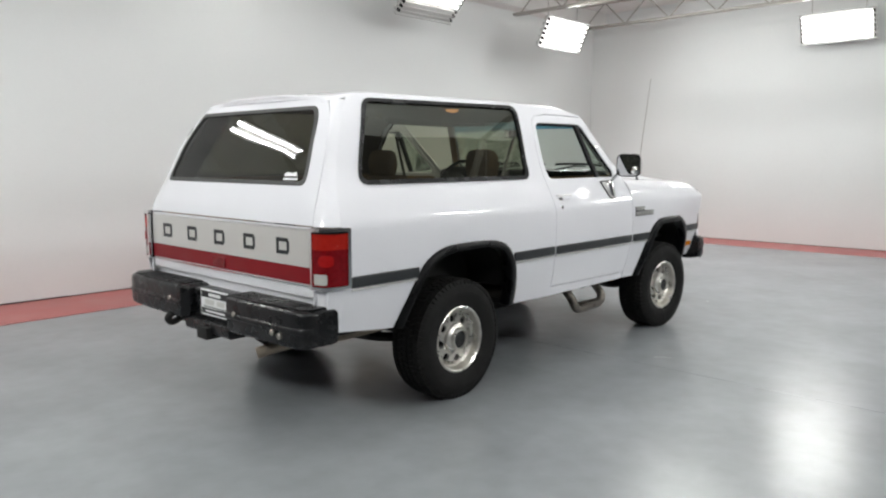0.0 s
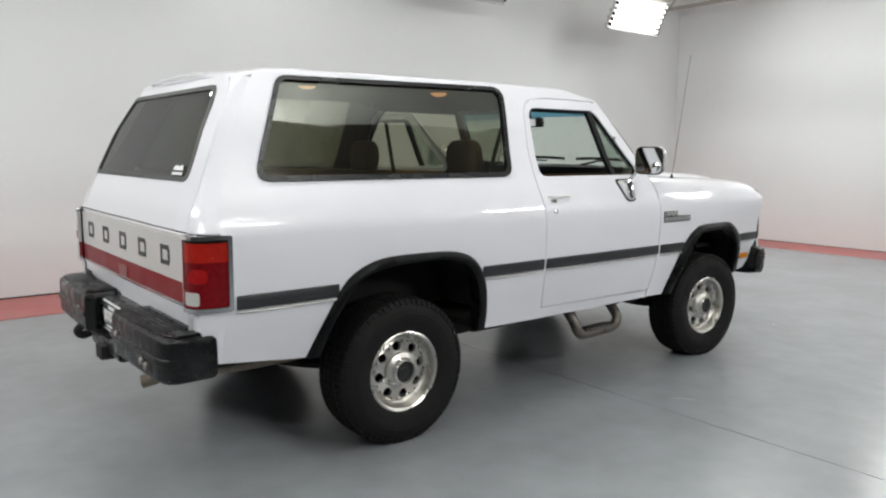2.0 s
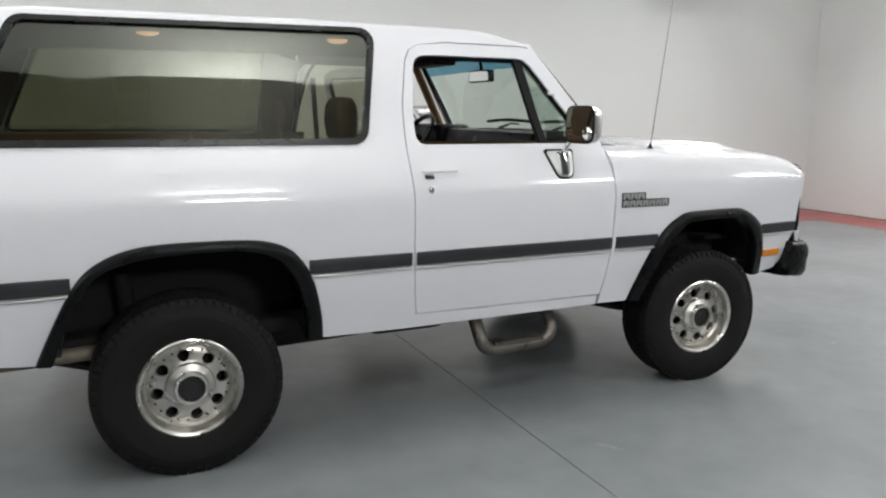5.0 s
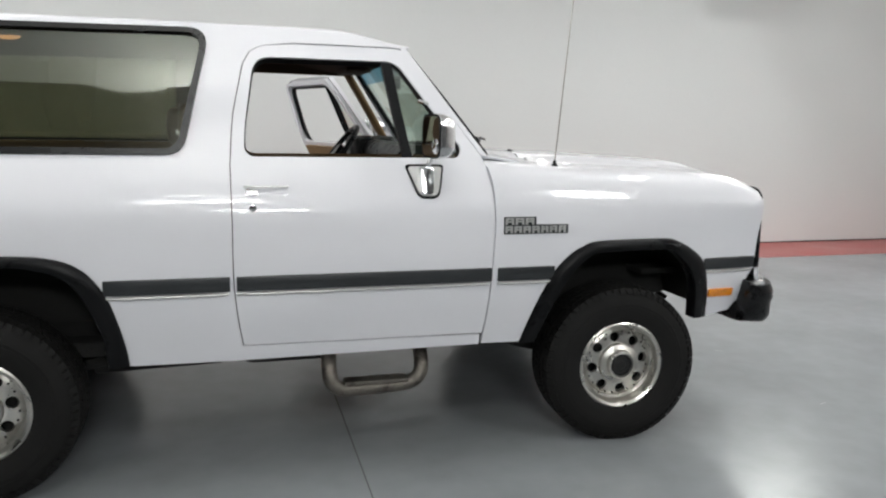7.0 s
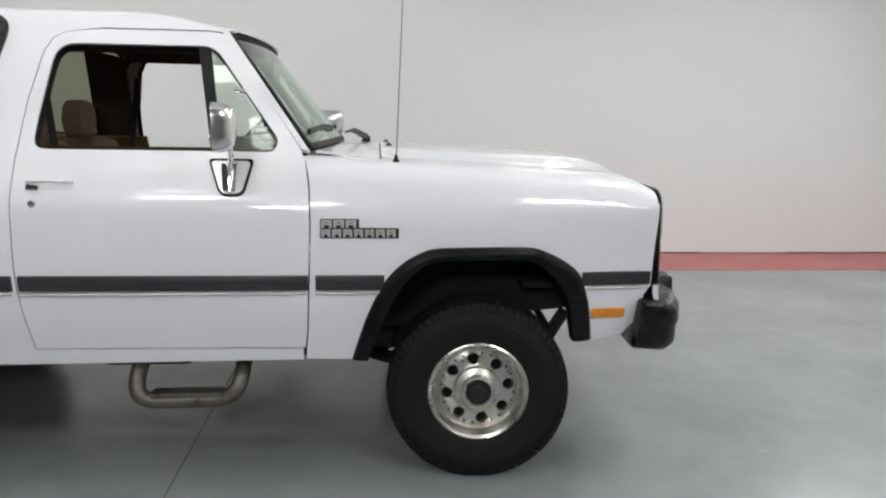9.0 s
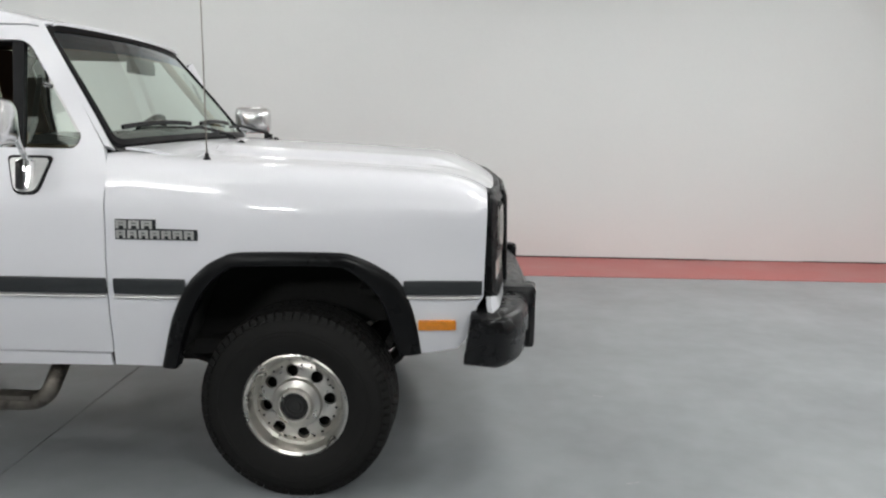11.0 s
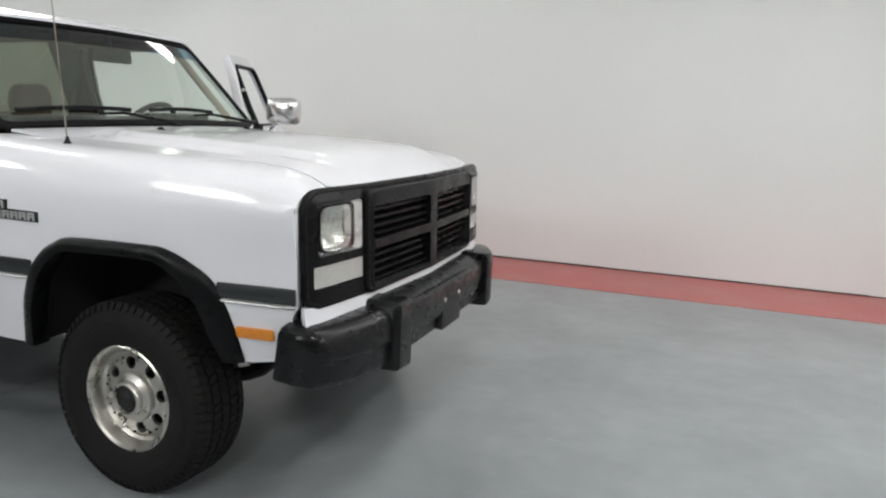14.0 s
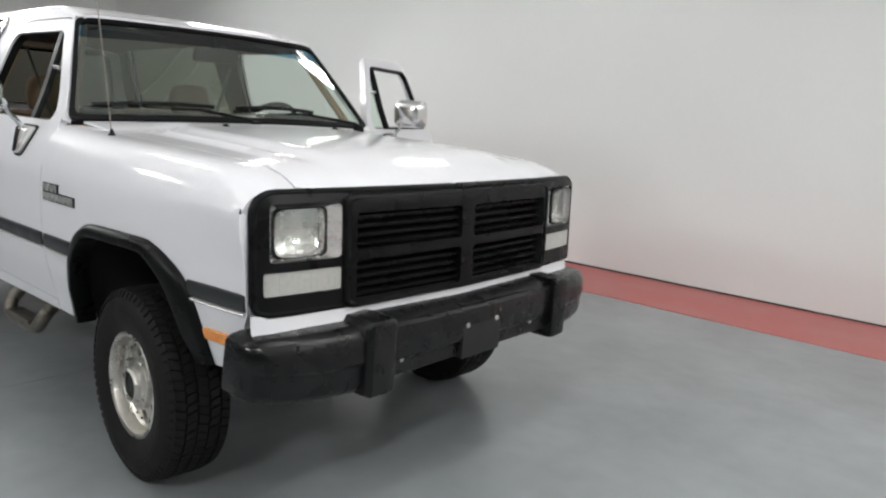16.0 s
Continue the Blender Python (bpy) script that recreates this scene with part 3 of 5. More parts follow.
def wheel_meshes():
    """Meshes of tyre, tread, rim and cap round the origin, the outer side towards -y."""
    prof = [(0.196, -0.088), (0.206, -0.108), (0.222, -0.116), (0.250, -0.124), (0.282, -0.128), (0.284, -0.1265), (0.296, -0.1275), (0.298, -0.1255), (0.322, -0.121), (0.345, -0.111), (0.358, -0.101), (0.3635, -0.085), (0.366, -0.04), (0.367, 0.0)]
    prof = prof + [(r, -h) for r, h in prof[-2::-1]]
    tyre = lathe(prof, 72)
    tread = bmesh.new()
    n = 66
    rows = [(-0.104, -0.070, 0.0), (-0.062, -0.026, 0.5), (-0.018, 0.018, 0.0), (0.026, 0.062, 0.5), (0.070, 0.104, 0.0)]
    for ri, (h0, h1, ph) in enumerate(rows):
        for k in range(n):
            a = 2 * math.pi * (k + ph) / n
            half = 2 * math.pi / n * (0.36 + 0.05 * ((k * 7) % 3))
            skew = 0.016 * (1 if ri % 2 else -1)
            bot, top = [], []
            for h, da in ((h0, -half), (h0, half), (h1, half), (h1, -half)):
                aa = a + da + skew * (1 if h == h1 else -1)
                drop = 0.006 if abs(h) > 0.09 else 0.0
                for lst, r in ((bot, 0.358 - drop), (top, 0.3745 - drop)):
                    lst.append(tread.verts.new((r * math.cos(aa), h, r * math.sin(aa))))
            tread.faces.new(top)
            for i in range(4):
                j = (i + 1) % 4
                tread.faces.new((bot[i], bot[j], top[j], top[i]))
            if ri in (0, 4):
                sg = -1 if ri == 0 else 1
                hh = sg * 0.119
                q = []
                for r, h in ((0.3685, sg * 0.1045), (0.342, hh), (0.340, hh - sg * 0.006), (0.362, sg * 0.098)):
                    for aa in (a - half * 0.8, a + half * 0.8):
                        q.append(tread.verts.new((r * math.cos(aa), h, r * math.sin(aa))))
                tread.faces.new((q[0], q[1], q[3], q[2]))
                tread.faces.new((q[2], q[3], q[5], q[4]))
                tread.faces.new((q[0], q[2], q[4], q[6]))
                tread.faces.new((q[1], q[7], q[5], q[3]))
    bmesh.ops.recalc_face_normals(tread, faces=tread.faces[:])
    lip = lathe([(0.160, 0.06), (0.168, -0.050), (0.178, -0.060), (0.182, -0.094), (0.188, -0.106), (0.199, -0.112), (0.206, -0.108), (0.207, -0.100), (0.199, -0.092), (0.192, -0.06), (0.186, 0.06)], 72, closed=True)
    circ = lambda r, cx=0, cy=0, k=40: [(cx + r * math.cos(2 * math.pi * i / k), cy + r * math.sin(2 * math.pi * i / k)) for i in range(k)]
    holes = [circ(0.024, 0.128 * math.cos(a), 0.128 * math.sin(a), 20) for a in (2 * math.pi * (k + 0.20) / 8 for k in range(8))]

    def face(x, z):
        r = math.hypot(x, z)
        return Vector((x, -float(np.interp(r, [0.05, 0.088, 0.100, 0.150, 0.160, 0.172], [0.085, 0.072, 0.066, 0.061, 0.057, 0.046])), z))
    disc = sheet(circ(0.172, k=64), face, lambda p: Vector((0, -1, 0)), holes + [circ(0.088, k=40)], (0.02, 0.02), 0.012, 0.016)
    hub = lathe([(0.099, -0.058), (0.098, -0.078), (0.094, -0.086), (0.076, -0.094), (0.070, -0.098), (0.067, -0.112), (0.062, -0.117), (0.055, -0.117), (0.052, -0.108)], 48)
    cap = lathe([(0.0, -0.108), (0.020, -0.109), (0.024, -0.106), (0.036, -0.107), (0.040, -0.103), (0.053, -0.104), (0.053, -0.08)], 32)
    back = lathe([(0.0, 0.02), (0.10, 0.02), (0.165, 0.0), (0.165, 0.03), (0.0, 0.05)], 32)
    nut = lathe([(0.0, -0.003), (0.0035, -0.003), (0.0048, -0.001), (0.0048, 0.01)], 8)
    out = {}
    for nm, b, m in (("tyre", tyre, M_RUBBER), ("tread", tread, M_RUBBER), ("rim", lip, M_ALU), ("disc", disc, M_ALU), ("hub", hub, M_ALU), ("cap", cap, M_BLACKHOLE), ("brake_drum", back, M_UNDER), ("rivet", nut, M_BLACKHOLE)):
        me = bpy.data.meshes.new(nm)
        b.to_mesh(me)
        b.free()
        me.materials.append(m)
        if nm != "tread":
            me.shade_smooth()
            me.set_sharp_from_angle(angle=radians(34))
        out[nm] = me
    return out


def build_flare(parent, outer, inner, s):
    a, b = smooth_path([(*p, 0) for p in outer], 5), smooth_path([(*p, 0) for p in inner], 5)
    rings = []
    for p, q in zip(a, b):
        def at(k):
            return (1 - k) * p[0] + k * q[0], (1 - k) * p[1] + k * q[1]
        ring = []
        for k, off, fix in ((0.0, 0.001, None), (0.04, 0.012, None), (0.2, 0.024, None), (0.5, 0.030, None), (0.8, 0.032, None), (0.95, 0.030, None), (1.0, 0.022, None), (1.0, -0.03, None), (0.9, -0.05, None)):
            x, z = at(k)
            px, pz = at(0.4)
            ring.append(Vector((x, s * (side_y(px, pz) + off), z)))
        rings.append(ring)
    bm = loft(rings, True, True)
    return part("wheel_arch_flare", bm, M_BLACK, parent, "black plastic wheel arch flare", angle=50)


def bar_on_side(x0, x1, profile, s):
    """A bar along the body side: profile of (height, stand-off)."""
    xs = list(np.linspace(x0, x1, max(2, int((x1 - x0) / 0.05))))
    rings = []
    for k, x in enumerate(xs):
        e = 0.6 if k in (0, len(xs) - 1) else 1.0
        rings.append([Vector((x, s * (side_y(x, z) + (off * e if off > 0 else off)), z)) for z, off in profile])
    return loft(rings)


def moulding(parent, x0, x1, s, z0=0.800, z1=0.862):
    m = part("side_moulding", bar_on_side(x0, x1, [(z0, -0.004), (z0 + 0.003, 0.010), (z0 + 0.020, 0.015), (z1 - 0.020, 0.015), (z1 - 0.003, 0.010), (z1, -0.004)], s), M_STRIPE, parent, "charcoal side moulding over a bright strip", angle=40)
    part("bright_strip", bar_on_side(x0, x1 - 0.006, [(z0 - 0.014, -0.004), (z0 - 0.013, 0.012), (z0 - 0.0085, 0.0165), (z0 - 0.003, 0.012), (z0 - 0.001, -0.004)], s), M_BRIGHT, m, angle=60)
    return m


# ---- the vehicle: parts ----
car = empty("sport_utility_vehicle", "white two-door sport utility vehicle, its driver's door standing open", "car")
ARCH_R, ARCH_F = mid(FLARE_R_OUT, FLARE_R_IN, 0.5), mid(FLARE_F_OUT, FLARE_F_IN, 0.5)


def build_quarter(s):
    ol = [(-0.985, 0.575), (-0.60, 0.532)] + ARCH_R + [(0.57, 0.503), (0.94, 0.499), (1.985, 0.505), (1.985, 0.551), (0.979, 0.562)]
    back = 0.0 if s < 0 else 0.058
    ol += [(x - 0.003 - back, z) for x, z in DOOR_REAR[1:]] + [(x, z + 0.003) for x, z in DOOR_TOP] + [(1.70, 1.786), (1.66, 1.796), (1.60, 1.805), (1.52, 1.821), (1.44, 1.833), (1.36, 1.839), (0.5, 1.838), (-0.10, 1.832), (-0.40, 1.828), (-0.60, 1.816), (-0.655, 1.800)]
    ol += [(REAR_X(z) + 0.104, z) for z in (1.775, 1.75, 1.70, 1.6, 1.5, 1.4, 1.32, 1.25, 1.18, 1.12)]
    ol += [(-0.915, 1.118), (-0.915, 0.806), (-1.040, 0.800), (-1.026, 0.70)]
    hole = round_outline(SIDE_GLASS, [0.075, 0.045, 0.085, 0.06], 6)
    q = part("quarter_panel", sheet(ol, side_surf(s), side_out(s), [hole], (0.05, 0.028), 0.022, 0.012), M_PAINT, car, "glossy white rear body side with a dark window")
    post = [(u, 1.123) for u in (0.0, 0.25, 0.5, 0.75, 1.0, 1.1)] + [(1.1, z) for z in np.linspace(1.17, 1.765, 13)] + [(1.1, 1.785), (0.5, 1.793), (0.0, 1.787)] + [(0.0, z) for z in np.linspace(1.765, 1.17, 13)]
    part("corner_post", sheet(post, corner_post(s), lambda p: Vector((-1, s, 0.3)), (), (0.09, 0.03), 0.05, 0.012), M_PAINT, q, angle=50)
    # black strip backing the door gap, in place of the shade inside it
    strip = [(x - 0.022 - back, z) for x, z in DOOR_REAR] + [(x + (0.020 if s < 0 else -back), z) for x, z in DOOR_REAR[::-1]]
    part("gap_backing", sheet(strip, side_surf(s, -0.020), side_out(s), (), (0.05, 0.05), 0.04, 0), M_TRIM, q, "black strip behind the door gap, standing in for its shade")
    g = part("side_window", sheet(hole, side_surf(s, -0.006), side_out(s), (), (0.12, 0.1), 0.05, 0), M_GLASS_DARK, car, "dark tinted fixed side window")
    g.visible_shadow = False
    big = round_outline([(-0.752, 1.327), (-0.539, 1.806), (0.884, 1.831), (0.774, 1.327)], [0.085, 0.05, 0.095, 0.07], 6)
    small = round_outline([(-0.722, 1.351), (-0.520, 1.786), (0.854, 1.809), (0.749, 1.351)], [0.06, 0.035, 0.07, 0.05], 6)
    part("window_seal", sheet(big, side_surf(s, 0.010), side_out(s), [small], (0.05, 0.05), 0.02, 0.022), M_SEAL, g, "black rubber window seal")
    return q


def build_roof():
    xs = [-0.762, -0.757, -0.750, -0.740, -0.715, -0.69, -0.66, -0.58] + list(np.linspace(-0.45, 1.42, 24)) + [1.48, 1.53, 1.57, 1.61, 1.65, 1.68, 1.71]
    rings = []
    for x in xs:
        front, back = ease(x, 1.36, 1.72), 1 - ease(x, -0.782, -0.44)
        ring = []
        for y, z in smooth_path([(0.650, 1.835), (0.642, 1.846), (0.624, 1.854), (0.58, 1.859), (0.50, 1.862), (0.34, 1.865), (0.0, 1.867)], 3):
            yy = y
            z = 1.835 + (z - 1.835) * (1 - 0.5 * front ** 1.6) * (1 - 0.45 * back ** 2) - 0.046 * front - 0.022 * back
            bow = 0.064 * (1 - (y / 0.66) ** 2) * ease(x, 1.2, 1.70)
            bow -= 0.012 * (1 - (y / 0.66) ** 2) * (1 - ease(x, -0.745, -0.3))
            z -= 0.012 * (1 - ease(x, -0.5, 0.6))
            yy -= 0.028 * back ** 3 * (y / 0.65)
            z -= 0.022 * ease(-x, 0.734, 0.764) + 0.020 * back ** 2 * (y / 0.65) ** 6
            ring.append((x + bow, yy, z))
        ring = ring + [(a, -b, c) for a, b, c in ring[-2::-1]]
        rings.append([Vector(p) for p in ring])
    bm = loft(rings, False, False)
    bmesh.ops.solidify(bm, geom=bm.faces[:], thickness=0.012)
    roof = part("roof", bm, M_PAINT, car, "glossy white steel roof", angle=50)
    # rain lip over the tailgate, hooked at both ends
    lip = smooth_path([(-0.738, -0.430, 1.819), (-0.748, -0.424, 1.812), (-0.762, -0.36, 1.812), (-0.770, -0.32, 1.818), (-0.775, -0.24, 1.820), (-0.779, 0.0, 1.823), (-0.775, 0.24, 1.820), (-0.770, 0.32, 1.818), (-0.762, 0.36, 1.812), (-0.748, 0.424, 1.812), (-0.738, 0.430, 1.819)], 4)
    part("rain_lip", tube(lip, 0.009, 8, True, 0.5), M_PAINT, roof, "white rain lip over the tailgate")
    return roof


def build_wing(s):
    ol = [(2.0085, 0.637), (2.000, 0.556), (1.997, 0.508)] + [(2.15, 0.505)] + ARCH_F + [(3.19, 0.566), (3.30, 0.585), (3.355, 0.66), (3.368, 0.76), (3.392, 0.80), (3.396, 1.10), (3.396, 1.20), (3.400, V_SEAM)]
    ol += [(2.285, V_SEAM), (2.04, V_SEAM - 0.005), (1.990, 1.335), (2.006, 1.285), (2.020, 1.200), (2.025, 1.050), (2.018, 0.846)]
    return part("front_wing", sheet(ol, wing_surf(s), side_out(s), (), (0.04, 0.024), 0.022, 0.036), M_PAINT, car, "glossy white front wing", angle=45)


def edge_y(x):
    return 0.770 - 0.041 * ease(x, 2.55, 3.45)


def build_hood():
    xs = list(np.linspace(2.292, 3.40, 22))
    ol = [(x, -edge_y(x)) for x in xs] + [(3.432, -0.62), (3.462, -0.3), (3.474, 0), (3.462, 0.3), (3.432, 0.62)] + [(x, edge_y(x)) for x in xs[::-1]]
    return part("bonnet", sheet(ol, hood_surf, lambda p: Vector((0, 0, 1)), (), (0.05, 0.028), 0.03, 0.016), M_PAINT, car, "white bonnet with a raised middle", angle=45)


def ws_point(a, b, off=0.0):
    """The windscreen: a across from -1 to 1, b up from 0 to 1."""
    lo = Vector((2.110 - 0.091 * a * a, 0.858 * a, 1.330 + 0.016 * (1 - a * a)))
    hi = Vector((1.749 - 0.067 * a * a, 0.676 * a, 1.783 + 0.014 * (1 - a * a)))
    p = lo.lerp(hi, b)
    k = 0.004 * math.sin(math.pi * b) + off
    return p + Vector((0.8 * k, 0, 0.6 * k))


def ws_out(p):
    return Vector((0.8, 0, 0.6))


def build_windscreen():
    full = round_outline([(-1, 0), (1, 0), (1, 1), (-1, 1)], 0.07, 5)
    g = part("windscreen", sheet([(-0.982, 0.03), (0.982, 0.03), (0.982, 0.80), (-0.982, 0.80)], ws_point, ws_out, (), (0.1, 0.1), 0.08, 0), M_GLASS_CLEAR, car, "curved windscreen with a blue shade band")
    g.visible_shadow = False
    b = part("shade_band", sheet([(-0.982, 0.80), (0.982, 0.80), (0.982, 0.97), (-0.982, 0.97)], ws_point, ws_out, (), (0.1, 0.1), 0.08, 0), M_GLASS_BLUE, g, "blue tinted shade band")
    b.visible_shadow = False
    inner = round_outline([(-0.977, 0.045), (0.977, 0.045), (0.972, 0.955), (-0.972, 0.955)], 0.06, 5)
    part("windscreen_seal", sheet(full, lambda a, c: ws_point(a, c, 0.008), ws_out, [inner], (0.06, 0.06), 0.04, 0.02), M_TRIM, g, "black rubber windscreen seal")
    for s in (-1, 1):
        sg = lambda x, z, s=s: side_surf(s, 0.0)(x, z)
        part("windscreen_pillar", sheet([(1.640, 1.800), (1.660, 1.792), (1.9855, 1.336), (2.016, 1.328), (1.690, 1.786), (1.672, 1.796)], sg, side_out(s), (), (0.04, 0.04), 0.03, 0.03), M_PAINT, car)
    # cowl under the windscreen
    def cowl(u, v):
        x0 = 2.116 - 0.091 * (v / 0.842) ** 2
        x = x0 + (2.286 - x0) * u
        z = top_edge(x) + hood_rise(x, v)
        zb = 1.326 + 0.016 * (1 - (v / 0.842) ** 2)
        return Vector((x, v, zb + (z - zb) * min(1, u * 1.3)))
    part("cowl_panel", sheet([(0, -0.80), (1, -0.768), (1, 0.768), (0, 0.80)], cowl, lambda p: Vector((0, 0, 1)), (), (0.25, 0.06), 0.06, 0.01), M_PAINT, car, "white cowl under the windscreen")


def build_wipers():
    for y0, y1, by in ((-0.19, -0.72, -0.05), (0.40, -0.075, 0.62)):
        w = new("windscreen_wiper")
        w.parent = car
        tagged(w, "black windscreen wiper resting on the glass")
        piv = Vector((2.225, by - 0.02, 1.345))
        tip = Vector((2.14, (y0 + y1) / 2, 1.395))
        part("arm", tube([piv, piv + Vector((0, -0.03, 0.018)), tip + Vector((0.02, 0.12, 0.006)), tip], [0.012, 0.010, 0.007, 0.005], 8), M_BLACK, w)
        part("pivot", box(piv.x - 0.02, piv.x + 0.02, piv.y - 0.022, piv.y + 0.022, piv.z - 0.03, piv.z + 0.012, 0.006), M_BLACK, w)
        pts = []
        for k in range(9):
            t = k / 8
            y = y0 + (y1 - y0) * t
            a = y / 0.80
            p = ws_point(max(-1, min(1, a)), 0.13 + 0.02 * math.sin(math.pi * t), 0.014)
            pts.append(p)
        part("blade", tube(pts, 0.007, 6, True, 1.5), M_BLACK, w)
    for y in (-0.30, 0.34):
        part("washer_nozzle", loft([[Vector((2.33 + dx * k, y + dy * k, z)) for dx, dy in ((-0.018, -0.014), (0.018, -0.014), (0.018, 0.014), (-0.018, 0.014))] for k, z in ((1.0, 1.315), (0.9, 1.335), (0.3, 1.346))]), M_BLACK, car)


def frame_loop(outer, inner, s, off, depth):
    return sheet(outer, side_surf(s, off), side_out(s), [inner], (0.04, 0.03), 0.02, depth)


def build_door(s, turn):
    """A front door with its window frame, quarter light, handle, lock, mirror and moulding."""
    ol = [(x + 0.001, z) for x, z in DOOR_REAR] + [(1.216, 1.780), (1.625, 1.780), (1.678, 1.773), (1.982, 1.335), (2.001, 1.285), (2.015, 1.200), (2.020, 1.050), (2.013, 0.846), (2.003, 0.637), (1.995, 0.560)]
    hole = round_outline(WINDOW, [0.05, 0.05, 0.07, 0.05, 0.045, 0.02], 6)
    d = part("door", sheet(ol, side_surf(s), side_out(s), [hole], (0.045, 0.028), 0.022, 0.028), M_PAINT, car, "white front door with chrome handle and mirror" + (", standing open" if turn else ""))
    inner_ol = [(0.962, 0.60), (0.968, 1.29), (0.985, 1.46), (1.025, 1.68), (1.06, 1.735), (1.21, 1.755), (1.62, 1.752), (1.665, 1.745), (1.945, 1.335), (1.985, 1.25), (2.0, 0.9), (1.99, 0.65), (1.96, 0.585)]
    part("door_trim", sheet(inner_ol, side_surf(s, -0.055), lambda p: Vector((0, -s, 0)), [hole], (0.08, 0.06), 0.03, 0.026), M_PAINT if turn else M_TANHARD, d)
    part("inner_panel", sheet([(1.02, 0.62), (1.02, 1.29), (1.90, 1.29), (1.96, 1.2), (1.96, 0.64)], side_surf(s, -0.075), lambda p: Vector((0, -s, 0)), (), (0.1, 0.08), 0.06, 0.02), M_TANHARD, d, "tan inner door panel")
    if turn:
        pane = round_outline([(1.000, 1.322), (1.006, 1.440), (1.050, 1.722), (1.612, 1.722), (1.672, 1.322)], [0.05, 0.05, 0.07, 0.02, 0.02], 6)
        seal = frame_loop(pane, [(p[0] + 0.030 * (1.35 - p[0]), p[1] + 0.010 * (1.52 - p[1]) / 0.2) for p in pane], s, 0.004, 0.03)
    else:
        seal = frame_loop(hole, [(p[0] + 0.011 * (1.45 - p[0]), p[1] + (0.003 if p[1] < 1.4 else 0.008) * (1.52 - p[1]) / 0.2) for p in hole], s, -0.010, 0.034)
    part("window_seal", seal, M_TRIM, d, "black window seal")
    q = part("quarter_light", sheet([(1.672, 1.326), (1.868, 1.326), (1.880, 1.362), (1.640, 1.700), (1.625, 1.700)], side_surf(s, -0.02), side_out(s), (), (0.08, 0.08), 0.05, 0), M_GLASS_CLEAR, d, "clear triangular quarter light")
    q.visible_shadow = False
    part("divider", sheet([(1.645, 1.322), (1.683, 1.322), (1.622, 1.718), (1.578, 1.718)], side_surf(s, -0.006), side_out(s), (), (0.05, 0.05), 0.03, 0.024), M_TRIM, d, "black window divider")
    yo = lambda x, z, o: s * (side_y(x, z) + o)
    part("latch", tube([(1.73, yo(1.75, 1.54, 0.004), 1.558), (1.745, yo(1.75, 1.54, 0.02), 1.553), (1.765, yo(1.75, 1.54, 0.004), 1.548)], 0.009, 8), M_CHROME, d)
    # handle and lock
    h = part("handle", tube(smooth_path([(1.000, yo(1.0, 1.208, 0.004), 1.208), (1.012, yo(1.0, 1.208, 0.026), 1.209), (1.08, yo(1.08, 1.208, 0.034), 1.210), (1.150, yo(1.15, 1.208, 0.028), 1.209), (1.163, yo(1.16, 1.208, 0.004), 1.208)], 4), 0.0045, 8, True, 1.2), M_BRIGHT, d, "chrome pull handle")
    part("handle_cup", sheet(round_outline([(0.998, 1.182), (1.168, 1.182), (1.168, 1.215), (0.998, 1.215)], 0.012, 3), side_surf(s, 0.003), side_out(s), (), (0.06, 0.02), 0.02, 0.006), M_PAINT, h)
    part("button", sheet(round_outline([(1.004, 1.177), (1.048, 1.177), (1.048, 1.199), (1.004, 1.199)], 0.005, 2), side_surf(s, 0.012), side_out(s), (), (0.03, 0.02), 0.02, 0.01), M_CHROME, h)
    lk = lathe([(0.0, -0.006), (0.008, -0.006), (0.013, -0.004), (0.015, 0.0), (0.015, 0.012)], 16)
    bmesh.ops.transform(lk, matrix=Matrix.Translation((1.028, yo(1.03, 1.128, 0.004), 1.128)) @ (Matrix.Identity(4) if s < 0 else Matrix.Rotation(math.pi, 4, "Z")), verts=lk.verts[:])
    part("lock", lk, M_CHROME, d)
    # mirror on a chrome bracket
    br = round_outline([(1.640, 1.296), (1.812, 1.296), (1.778, 1.160), (1.690, 1.160)], [0.02, 0.02, 0.03, 0.03], 4)
    part("mirror_gasket", sheet(br, side_surf(s, 0.006), side_out(s), (), (0.05, 0.04), 0.02, 0.008), M_TRIM, d)
    cx, cz = 1.727, 1.236
    br2 = [(cx + (p[0] - cx) * 0.86, cz + (p[1] - cz) * 0.86) for p in br]
    plate = part("mirror_bracket", sheet(br2, side_surf(s, 0.013), side_out(s), (), (0.02, 0.02), 0.012, 0.012), M_BRIGHT, d, "chrome mirror bracket")
    boss = [[Vector((cx + u * k, s * (side_y(cx, 1.23) + o + 0.22 * (1.23 - v)), v)) for u, v in round_outline([(-0.032, 1.285), (0.032, 1.285), (0.026, 1.178), (-0.026, 1.178)], 0.014, 3)] for k, o in ((1.0, 0.008), (0.98, 0.030), (0.86, 0.038), (0.4, 0.041))]
    part("bracket_boss", loft(boss), M_CHROME, plate, angle=40)
    hx, hy = (1.730, 1.035) if turn else (1.7435, 1.096)
    base = (1.728, yo(1.73, 1.235, 0.02), 1.225)
    part("mirror_arm", tube(smooth_path([base, (1.732, yo(1.73, 1.28, 0.045), 1.29), (1.738, s * 0.99, 1.345), (hx * 0.6 + 1.738 * 0.4, s * 1.015, 1.40), (hx + 0.002, s * (hy - 0.012), 1.43)], 5), [0.020, 0.019, 0.018, 0.017, 0.016] + [0.011] * 16, 10), M_CHROME, d, "chrome mirror arm")
    rings, w = [], 0.115 if turn else 0.094
    head = Matrix.Translation((hx, s * hy, 1.428 if turn else 1.414)) @ Matrix.Rotation(radians((13 if turn else 7.5) * -s), 4, "Z")
